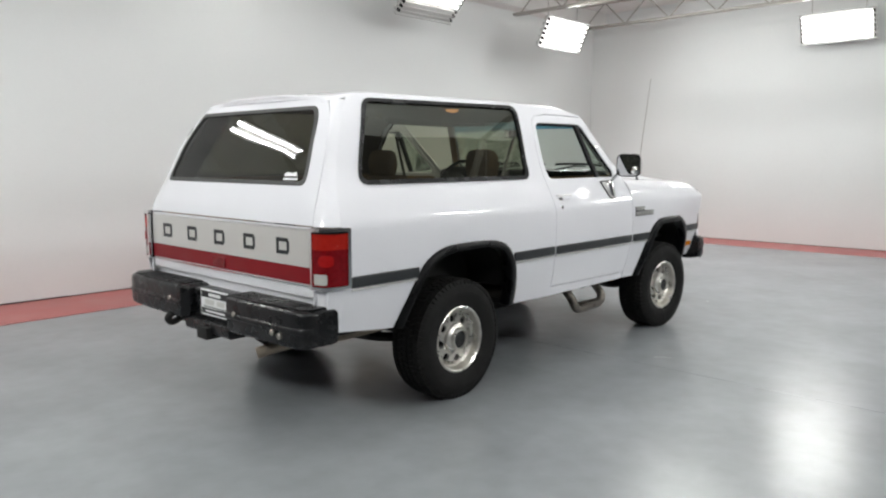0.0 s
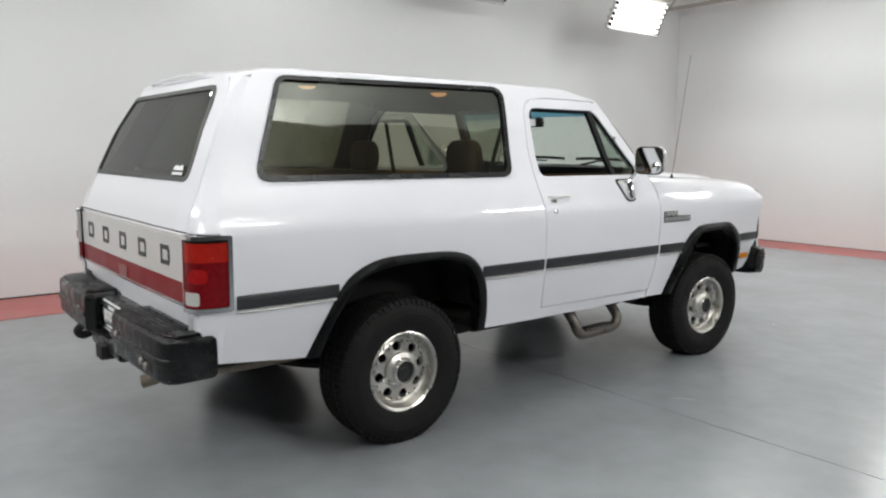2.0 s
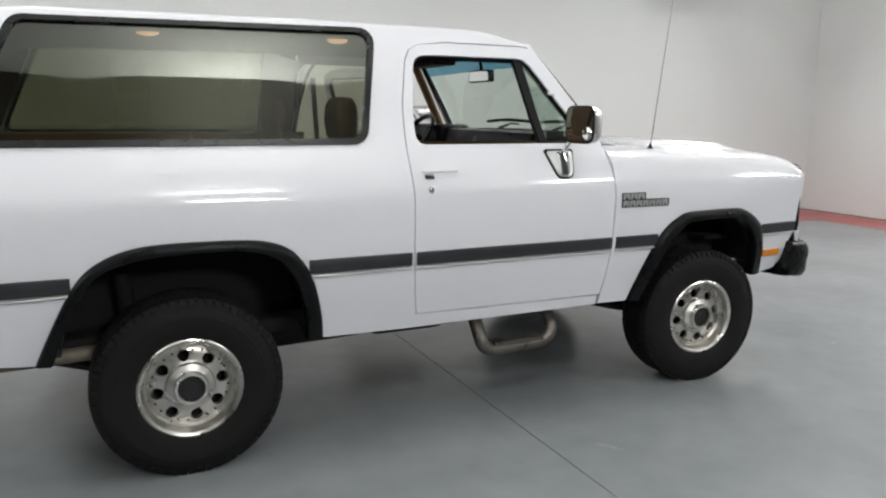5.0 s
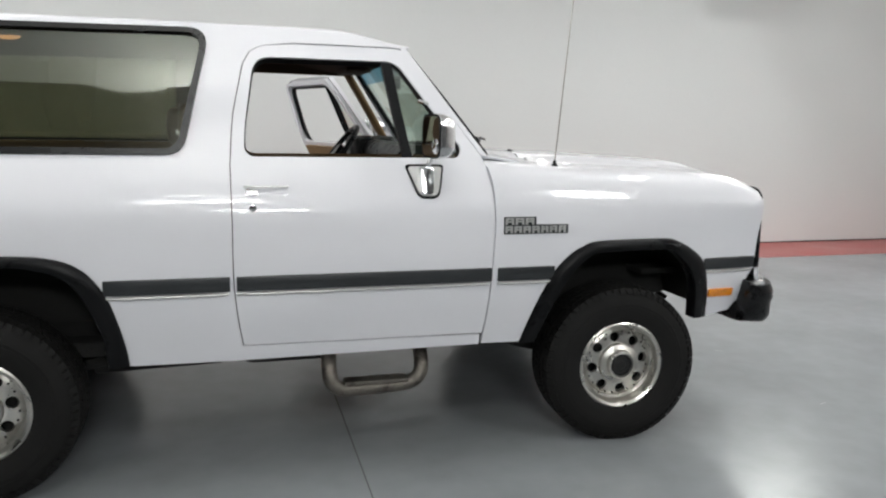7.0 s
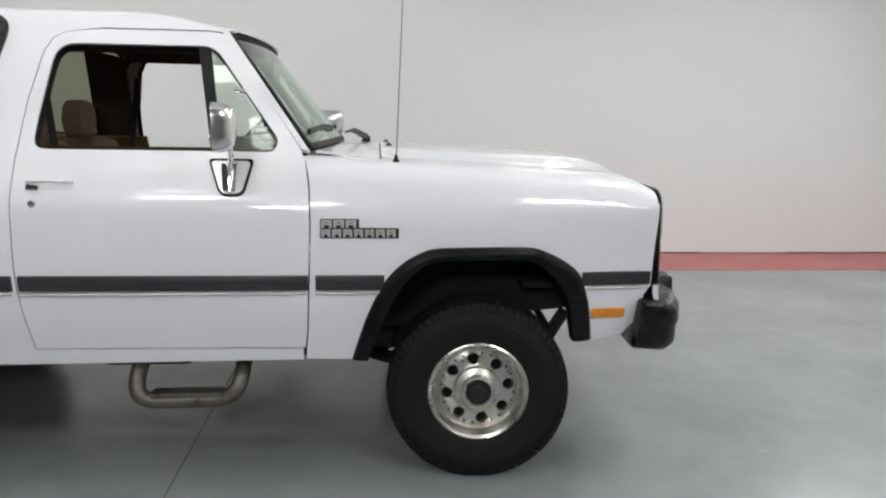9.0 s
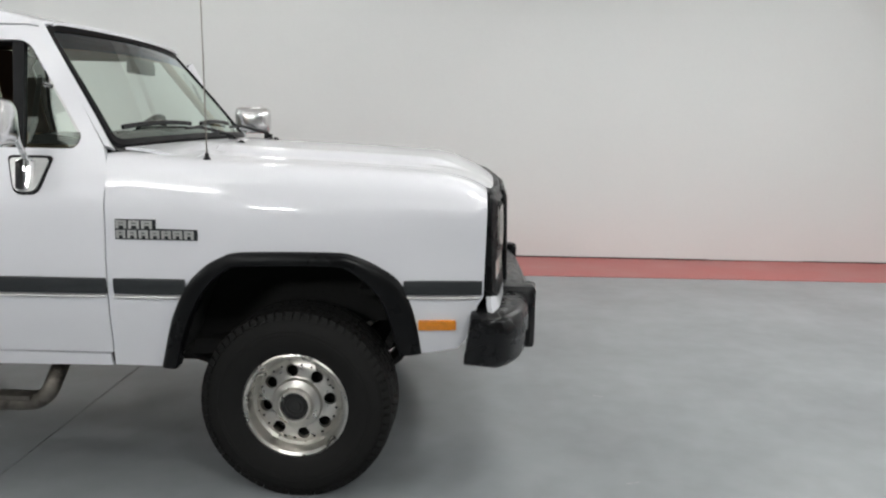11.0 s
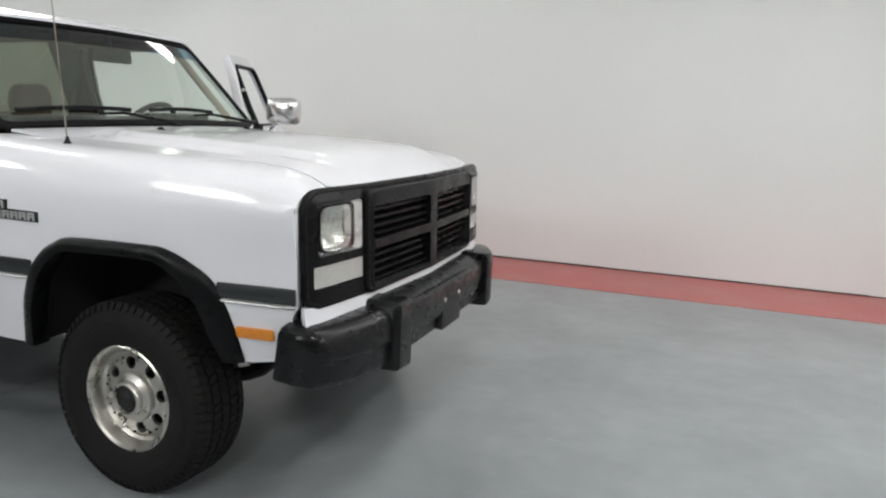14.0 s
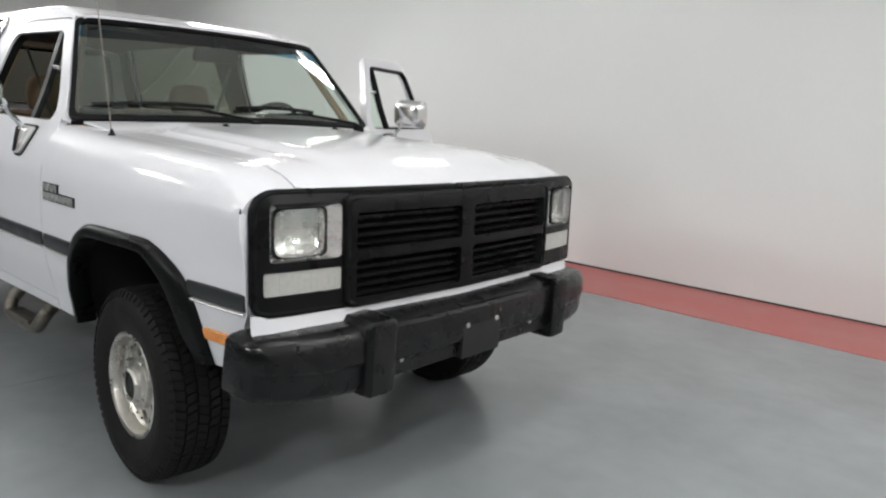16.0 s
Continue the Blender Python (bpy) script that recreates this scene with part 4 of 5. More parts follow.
    for dx, k in ((-0.042, 0.97), (-0.040, 1.0), (-0.026, 1.0), (-0.006, 0.97), (0.016, 0.88), (0.030, 0.72), (0.038, 0.46), (0.041, 0.15)):
        rr = round_outline([(-w, -0.086), (w, -0.086), (w, 0.086), (-w, 0.086)], 0.05, 4)
        rings.append([head @ Vector((dx, u * k, v * k)) for u, v in rr])
    mr = part("mirror_housing", loft(rings), M_SATIN, d, "square chrome mirror housing", angle=40)
    if not turn:
        rr = round_outline([(-w + 0.002, -0.084), (w - 0.002, -0.084), (w - 0.002, 0.084), (-w + 0.002, 0.084)], 0.045, 4)
        part("mirror_rim", loft([[head @ Vector((e, u, v)) for u, v in rr] for e in (-0.036, -0.0432)]), M_TRIM, mr, "black mirror rim")
        spot = [head @ Vector((-0.043 - 0.010 * math.cos(k * math.pi / 12), 0.030 * math.sin(k * math.pi / 12) * math.cos(a) + s * 0.050, 0.030 * math.sin(k * math.pi / 12) * math.sin(a) - 0.037)) for k in (6, 5, 4, 3, 2, 1) for a in (2 * math.pi * i / 20 for i in range(20))]
        part("spot_mirror", loft([spot[20 * k:20 * k + 20] for k in range(6)]), M_CHROME, mr, "round convex mirror")
    rr = round_outline([(-w + 0.009, -0.077), (w - 0.009, -0.077), (w - 0.009, 0.077), (-w + 0.009, 0.077)], 0.042, 4)
    gm = part("mirror_glass", loft([[head @ Vector((-0.0425, u, v)) for u, v in rr], [head @ Vector((-0.0445, u, v)) for u, v in rr]]), M_MIRROR, d)
    moulding(d, 0.960, 2.012, s)
    if turn:
        hinge = Vector((1.995, s * 0.905, 0))
        d.matrix_basis = Matrix.Translation(hinge + Vector((-0.06, 0.07, 0))) @ Matrix.Rotation(radians(turn), 4, "Z") @ Matrix.Translation(-hinge)
    return d


def hatch_surf(off=0.0):
    return lambda y, z: Vector((REAR_X(z) + hatch_bow(y, z) - off, y, z))


BACK = lambda p: Vector((-1, 0, 0.3))


def build_rear():
    zs = (1.126, 1.18, 1.25, 1.32, 1.4, 1.5, 1.6, 1.7, 1.755)
    ol = [(-SEAM_Y(z), z) for z in zs] + [(-0.640, 1.772), (-0.608, 1.786), (-0.54, 1.802), (-0.3, 1.814), (0, 1.817), (0.3, 1.814), (0.54, 1.802), (0.608, 1.786), (0.640, 1.772)] + [(SEAM_Y(z), z) for z in zs[::-1]]
    half = [(0.733, 1.325), (0.718, 1.42), (0.684, 1.56), (0.640, 1.685), (0.592, 1.752)]
    glass_ol = round_outline([(-y, z) for y, z in half] + half[::-1], [0.06, 0.04, 0.05, 0.05, 0.06, 0.06, 0.05, 0.05, 0.04, 0.06], 6)
    h = part("tailgate_hatch", sheet(ol, hatch_surf(), BACK, [glass_ol], (0.05, 0.03), 0.025, 0.02), M_PAINT, car, "white upper tailgate with smoked glass")
    g = part("rear_window", sheet(glass_ol, hatch_surf(-0.004), BACK, (), (0.12, 0.1), 0.05, 0), M_GLASS_REAR, h, "smoked rear window")
    g.visible_shadow = False
    half = [(0.709, 1.346), (0.696, 1.42), (0.662, 1.555), (0.620, 1.672), (0.578, 1.731)]
    inner = round_outline([(-y, z) for y, z in half] + half[::-1], [0.045, 0.04, 0.05, 0.05, 0.05, 0.05, 0.05, 0.05, 0.04, 0.045], 6)
    part("rear_window_seal", sheet(glass_ol, hatch_surf(0.003), BACK, [inner], (0.04, 0.04), 0.02, 0.015), mat("grey_rubber", (0.055, 0.055, 0.053), rough=0.6), h, "grey rubber seal of the rear window")
    # dealer sticker: unreadable mark over a bar
    sk = sheet([(-0.66, 1.352), (-0.535, 1.352), (-0.535, 1.364), (-0.66, 1.364)], hatch_surf(0.004), BACK, (), (0.05, 0.02), 0.02, 0.001)
    part("sticker_bar", sk, M_WHITE, h)
    sk = sheet([(-0.655, 1.372), (-0.54, 1.372), (-0.532, 1.384), (-0.56, 1.394), (-0.60, 1.388), (-0.63, 1.396)], hatch_surf(0.004), BACK, (), (0.02, 0.02), 0.02, 0.001)
    part("sticker_mark", sk, M_WHITE, h)
    # lower gate with applique, red band and letter shapes
    W = 0.865
    gt = part("tailgate", sheet([(-W, 0.755), (-W, 1.118), (W, 1.118), (W, 0.755)], hatch_surf(), BACK, (), (0.06, 0.05), 0.04, 0.02), M_PAINT, car, "white tailgate with a silver panel and red band")
    part("bright_panel", sheet([(-W + 0.012, 0.914), (-W + 0.012, 1.104), (W - 0.012, 1.104), (W - 0.012, 0.914)], hatch_surf(0.006), BACK, (), (0.08, 0.06), 0.05, 0.007), M_APPLIQUE, gt, "pale silver panel")
    part("red_band", sheet([(-W + 0.012, 0.826), (-W + 0.012, 0.911), (W - 0.012, 0.911), (W - 0.012, 0.826)], hatch_surf(0.006), BACK, (), (0.08, 0.05), 0.05, 0.007), M_REDBAND, gt, "deep red band")
    for z in (1.108, 0.816):
        part("bright_strip", sheet([(-W, z - 0.005), (-W, z + 0.005), (W, z + 0.005), (W, z - 0.005)], hatch_surf(0.009), BACK, (), (0.08, 0.02), 0.05, 0.01), M_CHROME, gt)
    part("gate_lock", sheet([(-0.045, 0.832), (-0.045, 0.888), (0.085, 0.888), (0.085, 0.832)], hatch_surf(0.010), BACK, (), (0.05, 0.03), 0.03, 0.006), M_REDLENS, gt, "red lock plate")
    # five letter shapes in plain strokes
    for k in range(5):
        cy = 0.642 - 0.315 * k
        w, t = 0.056, 0.020
        for (a0, b0, a1, b1) in ((-w, 0.966, -w + t, 1.052), (w - t, 0.978, w, 1.040), (-w, 1.032, w - 0.010, 1.052), (-w, 0.966, w - 0.010, 0.986)):
            part("letter_stroke", sheet([(cy - a1, b0), (cy - a0, b0), (cy - a0, b1), (cy - a1, b1)], hatch_surf(0.0085), BACK, (), (0.05, 0.05), 0.05, 0.003), M_INK, gt)
    # lower panel
    part("rear_valance", sheet([(-0.93, 0.60), (-0.93, 0.748), (0.93, 0.748), (0.93, 0.60)], lambda y, z: Vector((-1.026 + 0.03 * (abs(y) / 0.93) ** 4, y, z)), BACK, (), (0.08, 0.05), 0.05, 0.02), M_PAINT, car)
    for s in (-1, 1):
        build_taillight(s)
        f, L = rear_corner(s, -0.018)
        part("corner_panel", sheet([(-0.03, 0.60), (L - 0.05, 0.60), (L - 0.02, 0.812), (-0.03, 0.812)], f, lambda p: Vector((-1, s, 0)), (), (0.03, 0.05), 0.03, 0.01), M_PAINT, car)


def rear_corner(s, off=0.0):
    """Runs round the rear corner: u from the gate's edge outwards and along the side."""
    pts = smooth_path([(-1.053, 0.875), (-1.054, 0.90), (-1.049, 0.935), (-1.032, 0.958), (-0.998, 0.971), (-0.96, 0.978), (-0.905, 0.981)], 8)
    ls = np.concatenate([[0], np.cumsum([np.linalg.norm(b - a) for a, b in zip(pts, pts[1:])])])
    xs, ys = np.array([p[0] for p in pts]), np.array([p[1] for p in pts])

    def f(u, z):
        x, y = float(np.interp(u, ls, xs)), float(np.interp(u, ls, ys))
        e = 0.004
        dx = float(np.interp(u + e, ls, xs)) - float(np.interp(u - e, ls, xs))
        dy = float(np.interp(u + e, ls, ys)) - float(np.interp(u - e, ls, ys))
        n = Vector((-dy, dx, 0)).normalized()
        return Vector((x + n.x * off, s * (y + n.y * off), z))
    return f, float(ls[-1])


def build_taillight(s):
    f, L = rear_corner(s)
    o = lambda p: Vector((-1, s, 0))
    t = part("tail_light", sheet(round_outline([(0.0, 0.808), (L, 0.808), (L, 1.117), (0.0, 1.117)], 0.012, 3), rear_corner(s, 0.0)[0], o, [], (0.02, 0.05), 0.02, 0.02), M_BLACK, car, "wrap-around red tail light in a chrome frame")
    part("chrome_frame", sheet(round_outline([(0.0, 0.806), (L, 0.806), (L, 1.119), (0.0, 1.119)], 0.012, 3), rear_corner(s, 0.019)[0], o, [round_outline([(0.014, 0.824), (L - 0.018, 0.824), (L - 0.018, 1.102), (0.014, 1.102)], 0.010, 3)], (0.02, 0.05), 0.015, 0.022), M_CHROME, t, "chrome frame")
    for nm, z0, z1, m in (("upper_lens", 1.010, 1.100, M_HOTLENS), ("middle_lens", 0.905, 1.006, M_REDLENS), ("lower_lens", 0.826, 0.901, M_REDLENS)):
        part(nm, sheet([(0.016, z0), (L - 0.020, z0), (L - 0.020, z1), (0.016, z1)], rear_corner(s, 0.014)[0], o, (), (0.016, 0.03), 0.016, 0.010), m, t)
    # highlight in the middle lens, put into the colour as a brighter red patch
    part("lens_hot_spot", sheet(round_outline([(0.056, 0.926), (0.122, 0.926), (0.122, 0.986), (0.056, 0.986)], 0.03, 4), rear_corner(s, 0.0185)[0], o, (), (0.02, 0.03), 0.016, 0.004), M_LENS_SPOT, t)
    part("lens_top", sheet([(0.006, 1.092), (L - 0.010, 1.092), (L - 0.010, 1.112), (0.006, 1.112)], rear_corner(s, 0.0175)[0], o, (), (0.016, 0.02), 0.016, 0.006), M_BLACK, t)
    part("reversing_lens", sheet(round_outline([(0.026, 0.836), (0.090, 0.836), (0.090, 0.890), (0.026, 0.890)], 0.008, 2), rear_corner(s, 0.0165)[0], o, (), (0.02, 0.03), 0.016, 0.004), M_CLEARLENS, t)
    for z in (0.903, 1.008):
        part("lens_bar", sheet([(0.014, z - 0.003), (L - 0.018, z - 0.003), (L - 0.018, z + 0.003), (0.014, z + 0.003)], rear_corner(s, 0.017)[0], o, (), (0.016, 0.02), 0.016, 0.006), M_REDLENS, t)


def beam(rows, k=0.03, seg=3):
    """A bumper bar across the car: rows of y, back x, front x, bottom z, top z."""
    rings = []
    for y, xb, xf, zb, zt in rows:
        rr = round_outline([(xb, zb), (xf, zb), (xf, zt), (xb, zt)], k, seg)
        rings.append([Vector((p[0], y, p[1])) for p in rr])
    return loft(rings)


def build_rear_bumper():
    b = new("rear_bumper")
    b.parent = car
    tagged(b, "scuffed black rear step bumper with a number plate")
    rows = []
    for s in (-1, 1):
        r = [(s * 0.968, -1.095, -0.975, 0.545, 0.69), (s * 0.965, -1.130, -0.970, 0.532, 0.703), (s * 0.952, -1.158, -0.970, 0.525, 0.709), (s * 0.925, -1.178, -0.970, 0.520, 0.712), (s * 0.86, -1.192, -0.970, 0.518, 0.713), (s * 0.55, -1.200, -0.990, 0.516, 0.714), (s * 0.28 - 0.03, -1.205, -1.00, 0.516, 0.716), (s * 0.255 - 0.03, -1.203, -1.00, 0.518, 0.714), (s * 0.225 - 0.03, -1.16, -1.00, 0.522, 0.70)]
        part("bumper_end", beam(r, 0.028), M_BUMPER, b)
        r2 = [(y * 1.001, xb - 0.008, xb + 0.10, 0.596, 0.630) for y, xb, xf, zb, zt in r[1:-1]]
        part("bumper_rib", beam(r2, 0.012), M_BUMPER, b)
        pad = [(s * y, x0, x1, 0.700, 0.7215) for y, x0, x1 in ((0.945, -1.125, -1.03), (0.90, -1.160, -1.02), (0.55, -1.186, -1.02), (0.27, -1.188, -1.02))]
        part("step_pad", beam(pad, 0.006), M_BLACK, b, "ribbed black step pad")
        for j in range(6):
            xx = -1.165 + 0.022 * j
            part("pad_rib", box(xx, xx + 0.009, min(s * 0.29, s * 0.84), max(s * 0.29, s * 0.84), 0.715, 0.7255, 0.002, 1), M_BLACK, b)
    part("bumper_middle", beam([(-0.255, -1.128, -1.0, 0.52, 0.70), (0.255, -1.128, -1.0, 0.52, 0.70)], 0.02), M_BUMPER, b)
    part("bumper_apron", beam([(-0.24, -1.17, -1.0, 0.455, 0.53), (0.24, -1.17, -1.0, 0.455, 0.53)], 0.02), M_BUMPER, b)
    # plate with bars in place of its writing
    p = part("number_plate", box(-1.141, -1.135, -0.210, 0.100, 0.556, 0.710, 0.004, 1), M_WHITE, b, "white and black dealer plate with a pale frame")
    x, yc = -1.1425, -0.055
    part("plate_field", box(x, x + 0.002, yc - 0.143, yc + 0.143, 0.662, 0.700), M_INK, p, smooth=False)
    part("plate_field", box(x, x + 0.002, yc - 0.143, yc + 0.143, 0.566, 0.600), M_INK, p, smooth=False)
    for z0, z1, y0, y1, m in ((0.672, 0.690, -0.07, 0.06, M_WHITE), (0.578, 0.588, -0.11, 0.10, M_WHITE), (0.606, 0.611, -0.12, 0.12, M_INK), (0.622, 0.652, -0.105, -0.030, M_APPLIQUE), (0.622, 0.652, 0.005, 0.10, M_APPLIQUE)):
        part("plate_bar", box(x - 0.001, x + 0.001, yc + y0, yc + y1, z0, z1), m, p, smooth=False)
    for y, z in ((0.36, 0.625), (-0.36, 0.625), (-0.72, 0.585), (-0.78, 0.575)):
        bl = lathe([(0.0, 0.0), (0.012, 0.0), (0.018, 0.006), (0.018, 0.02)], 12)
        bmesh.ops.transform(bl, matrix=Matrix.Translation((-1.212, y, z)) @ Matrix.Rotation(radians(-90), 4, "Z"), verts=bl.verts[:])
        part("bolt", bl, M_DULL, b)


def build_front_bumper():
    b = new("front_bumper")
    b.parent = car
    tagged(b, "scuffed black front bumper with two upright guards")
    b.location = (0, 0.016, 0)
    for s in (-1, 1):
        rings = []
        for y, xb, xf, zb, zt in ((0.966, 3.345, 3.430, 0.556, 0.700), (0.962, 3.335, 3.468, 0.542, 0.722), (0.944, 3.332, 3.500, 0.532, 0.733), (0.906, 3.335, 3.526, 0.526, 0.740), (0.84, 3.345, 3.556, 0.520, 0.744), (0.74, 3.36, 3.582, 0.514, 0.746), (0.58, 3.38, 3.600, 0.510, 0.746)):
            rr = round_outline([(xb - 0.012, zb + 0.01), (xf - 0.045, zb), (xf - 0.012, zb + 0.03), (xf - 0.010, zb + 0.105), (xf, zb + 0.118), (xf - 0.004, zt - 0.03), (xf - 0.032, zt), (xb + 0.012, zt + 0.004)], [0.012, 0.02, 0.012, 0.006, 0.006, 0.022, 0.03, 0.012], 3)
            rings.append([Vector((p[0], s * y, p[1])) for p in rr])
        part("bumper_end", loft(rings), M_BUMPER, b)
        r = [(s * 0.60, 3.40, 3.605, 0.512, 0.750), (s * 0.585, 3.40, 3.626, 0.505, 0.768), (s * 0.50, 3.40, 3.634, 0.505, 0.774), (s * 0.485, 3.40, 3.628, 0.508, 0.770)]
        part("bumper_guard", beam(r, 0.022), M_BUMPER, b, "upright black bumper guard")
    part("bumper_middle", beam([(-0.49, 3.40, 3.605, 0.60, 0.742), (-0.30, 3.40, 3.618, 0.60, 0.742), (0.30, 3.40, 3.618, 0.60, 0.742), (0.49, 3.40, 3.605, 0.60, 0.742)], 0.03), M_BUMPER, b)
    part("bumper_ledge", loft([[Vector((3.40, y, 0.735)), Vector((3.60, y, 0.735)), Vector((3.575, y, 0.752)), Vector((3.47, y, 0.768)), Vector((3.40, y, 0.770))] for y in (-0.49, 0.49)]), M_BUMPER, b)
    part("bumper_skirt", beam([(-0.49, 3.45, 3.595, 0.545, 0.615), (0.49, 3.45, 3.595, 0.545, 0.615)], 0.012), M_BUMPER, b)
    br = part("plate_bracket", box(3.585, 3.619, -0.115, 0.115, 0.540, 0.668, 0.006), M_BLACKHOLE, b, "empty black plate bracket")
    for y, z in ((-0.089, 0.668), (0.089, 0.668), (-0.42, 0.60), (0.36, 0.60)):
        bl = lathe([(0.0, 0.0), (0.008, 0.0), (0.011, 0.004), (0.011, 0.02)], 12)
        bmesh.ops.transform(bl, matrix=Matrix.Translation((3.622 if abs(y) < 0.2 else 3.598, y, z)) @ Matrix.Rotation(radians(90), 4, "Z"), verts=bl.verts[:])
        part("bolt", bl, M_ALU, b)
    # white valance between grille and bumper
    part("front_valance", sheet([(-0.905, 0.70), (0.905, 0.70), (0.905, 0.800), (-0.905, 0.800)], lambda y, z: Vector((nose_x(y) + 0.002 + 0.25 * max(0, 0.775 - z), y, z)), lambda p: Vector((1, 0, 0)), (), (0.06, 0.02), 0.04, 0.02), M_PAINT, car)


FRONT = lambda p: Vector((1, 0, 0))


def nose_x(y):
    """How far forward the grille stands: a blunt prow."""
    return float(np.interp(abs(y), [0.0, 0.55, 0.62, 0.80, 0.87, 0.905, 0.94], [3.508, 3.485, 3.476, 3.454, 3.439, 3.418, 3.390]))


def front_surf(off=0.0):
    return lambda y, z: Vector((nose_x(y) + off - 0.03 * (z - 1.0) - 0.55 * max(0.0, z - 1.15), y + 0.010, z))


def build_grille():
    g = new("grille")
    g.parent = car
    tagged(g, "black plastic grille with headlamp surrounds")
    outer = round_outline([(-0.912, 0.792), (0.912, 0.792), (0.912, 1.190), (-0.912, 1.190)], [0.045, 0.045, 0.075, 0.075], 6)
    holes = []
    for s in (-1, 1):
        a, b = sorted((s * 0.862, s * 0.600))
        holes.append(round_outline([(a, 0.966), (b, 0.966), (b, 1.150), (a, 1.150)], 0.018, 4))
        a, b = sorted((s * 0.880, s * 0.600))
        holes.append(round_outline([(a, 0.858), (b, 0.858), (b, 0.936), (a, 0.936)], 0.010, 3))
    holes.append([(-0.560, 0.808), (0.560, 0.808), (0.560, 1.112), (-0.560, 1.112)])
    part("surround", sheet(outer, front_surf(), FRONT, holes, (0.05, 0.05), 0.02, 0.05), M_BLACK, g, "black headlamp surround")
    lip = [front_surf(-0.013)(p[0] * 0.988, 0.99 + (p[1] - 0.99) * 0.945) for p in resample(outer, 0.03)]
    part("surround_lip", tube(lip + lip[:2], 0.0145, 10, False), M_BLACK, g)
    cells = [round_outline([(a, b0), (c, b0), (c, b1), (a, b1)], 0.018, 4) for a, c in ((-0.556, -0.036), (0.036, 0.556)) for b0, b1 in ((0.812, 0.954), (0.988, 1.112))]
    def nose(off):
        return lambda y, z: front_surf(off + 0.013 * ease(0.585 - abs(y), 0.0, 0.03))(y, z)
    part("grille_frame", sheet(round_outline([(-0.592, 0.796), (0.592, 0.796), (0.592, 1.168), (-0.592, 1.168)], 0.025, 4), nose(0.002), FRONT, cells, (0.04, 0.03), 0.02, 0.05), M_BLACK, g, "black cross-bar frame")
    bead = round_outline([(-0.586, 0.802), (0.586, 0.802), (0.586, 1.160), (-0.586, 1.160)], 0.03, 4)
    bead = [front_surf(0.002)(p[0], p[1]) for p in resample(bead, 0.03)]
    part("frame_bead", tube(bead + bead[:2], 0.0135, 10, False), M_BLACK, g)
    for y0, y1 in ((-0.56, -0.015), (0.015, 0.56)):
        for z0, n in ((0.824, 4), (0.996, 4)):
            for k in range(n):
                z = z0 + 0.031 * k
                sl = loft([[front_surf(o)(y, z + dz) for o, dz in ((-0.035, 0.0), (-0.006, 0.001), (-0.003, 0.012), (-0.035, 0.016))] for y in np.linspace(y0, y1, 6)])
                part("slat", sl, M_BLACK, g)
    part("grille_back", sheet([(-0.87, 0.80), (0.87, 0.80), (0.87, 1.15), (-0.87, 1.15)], front_surf(-0.10), FRONT, (), (0.2, 0.2), 0.1, 0), M_UNDER, g)
    for s in (-1, 1):
        build_headlamp(s)


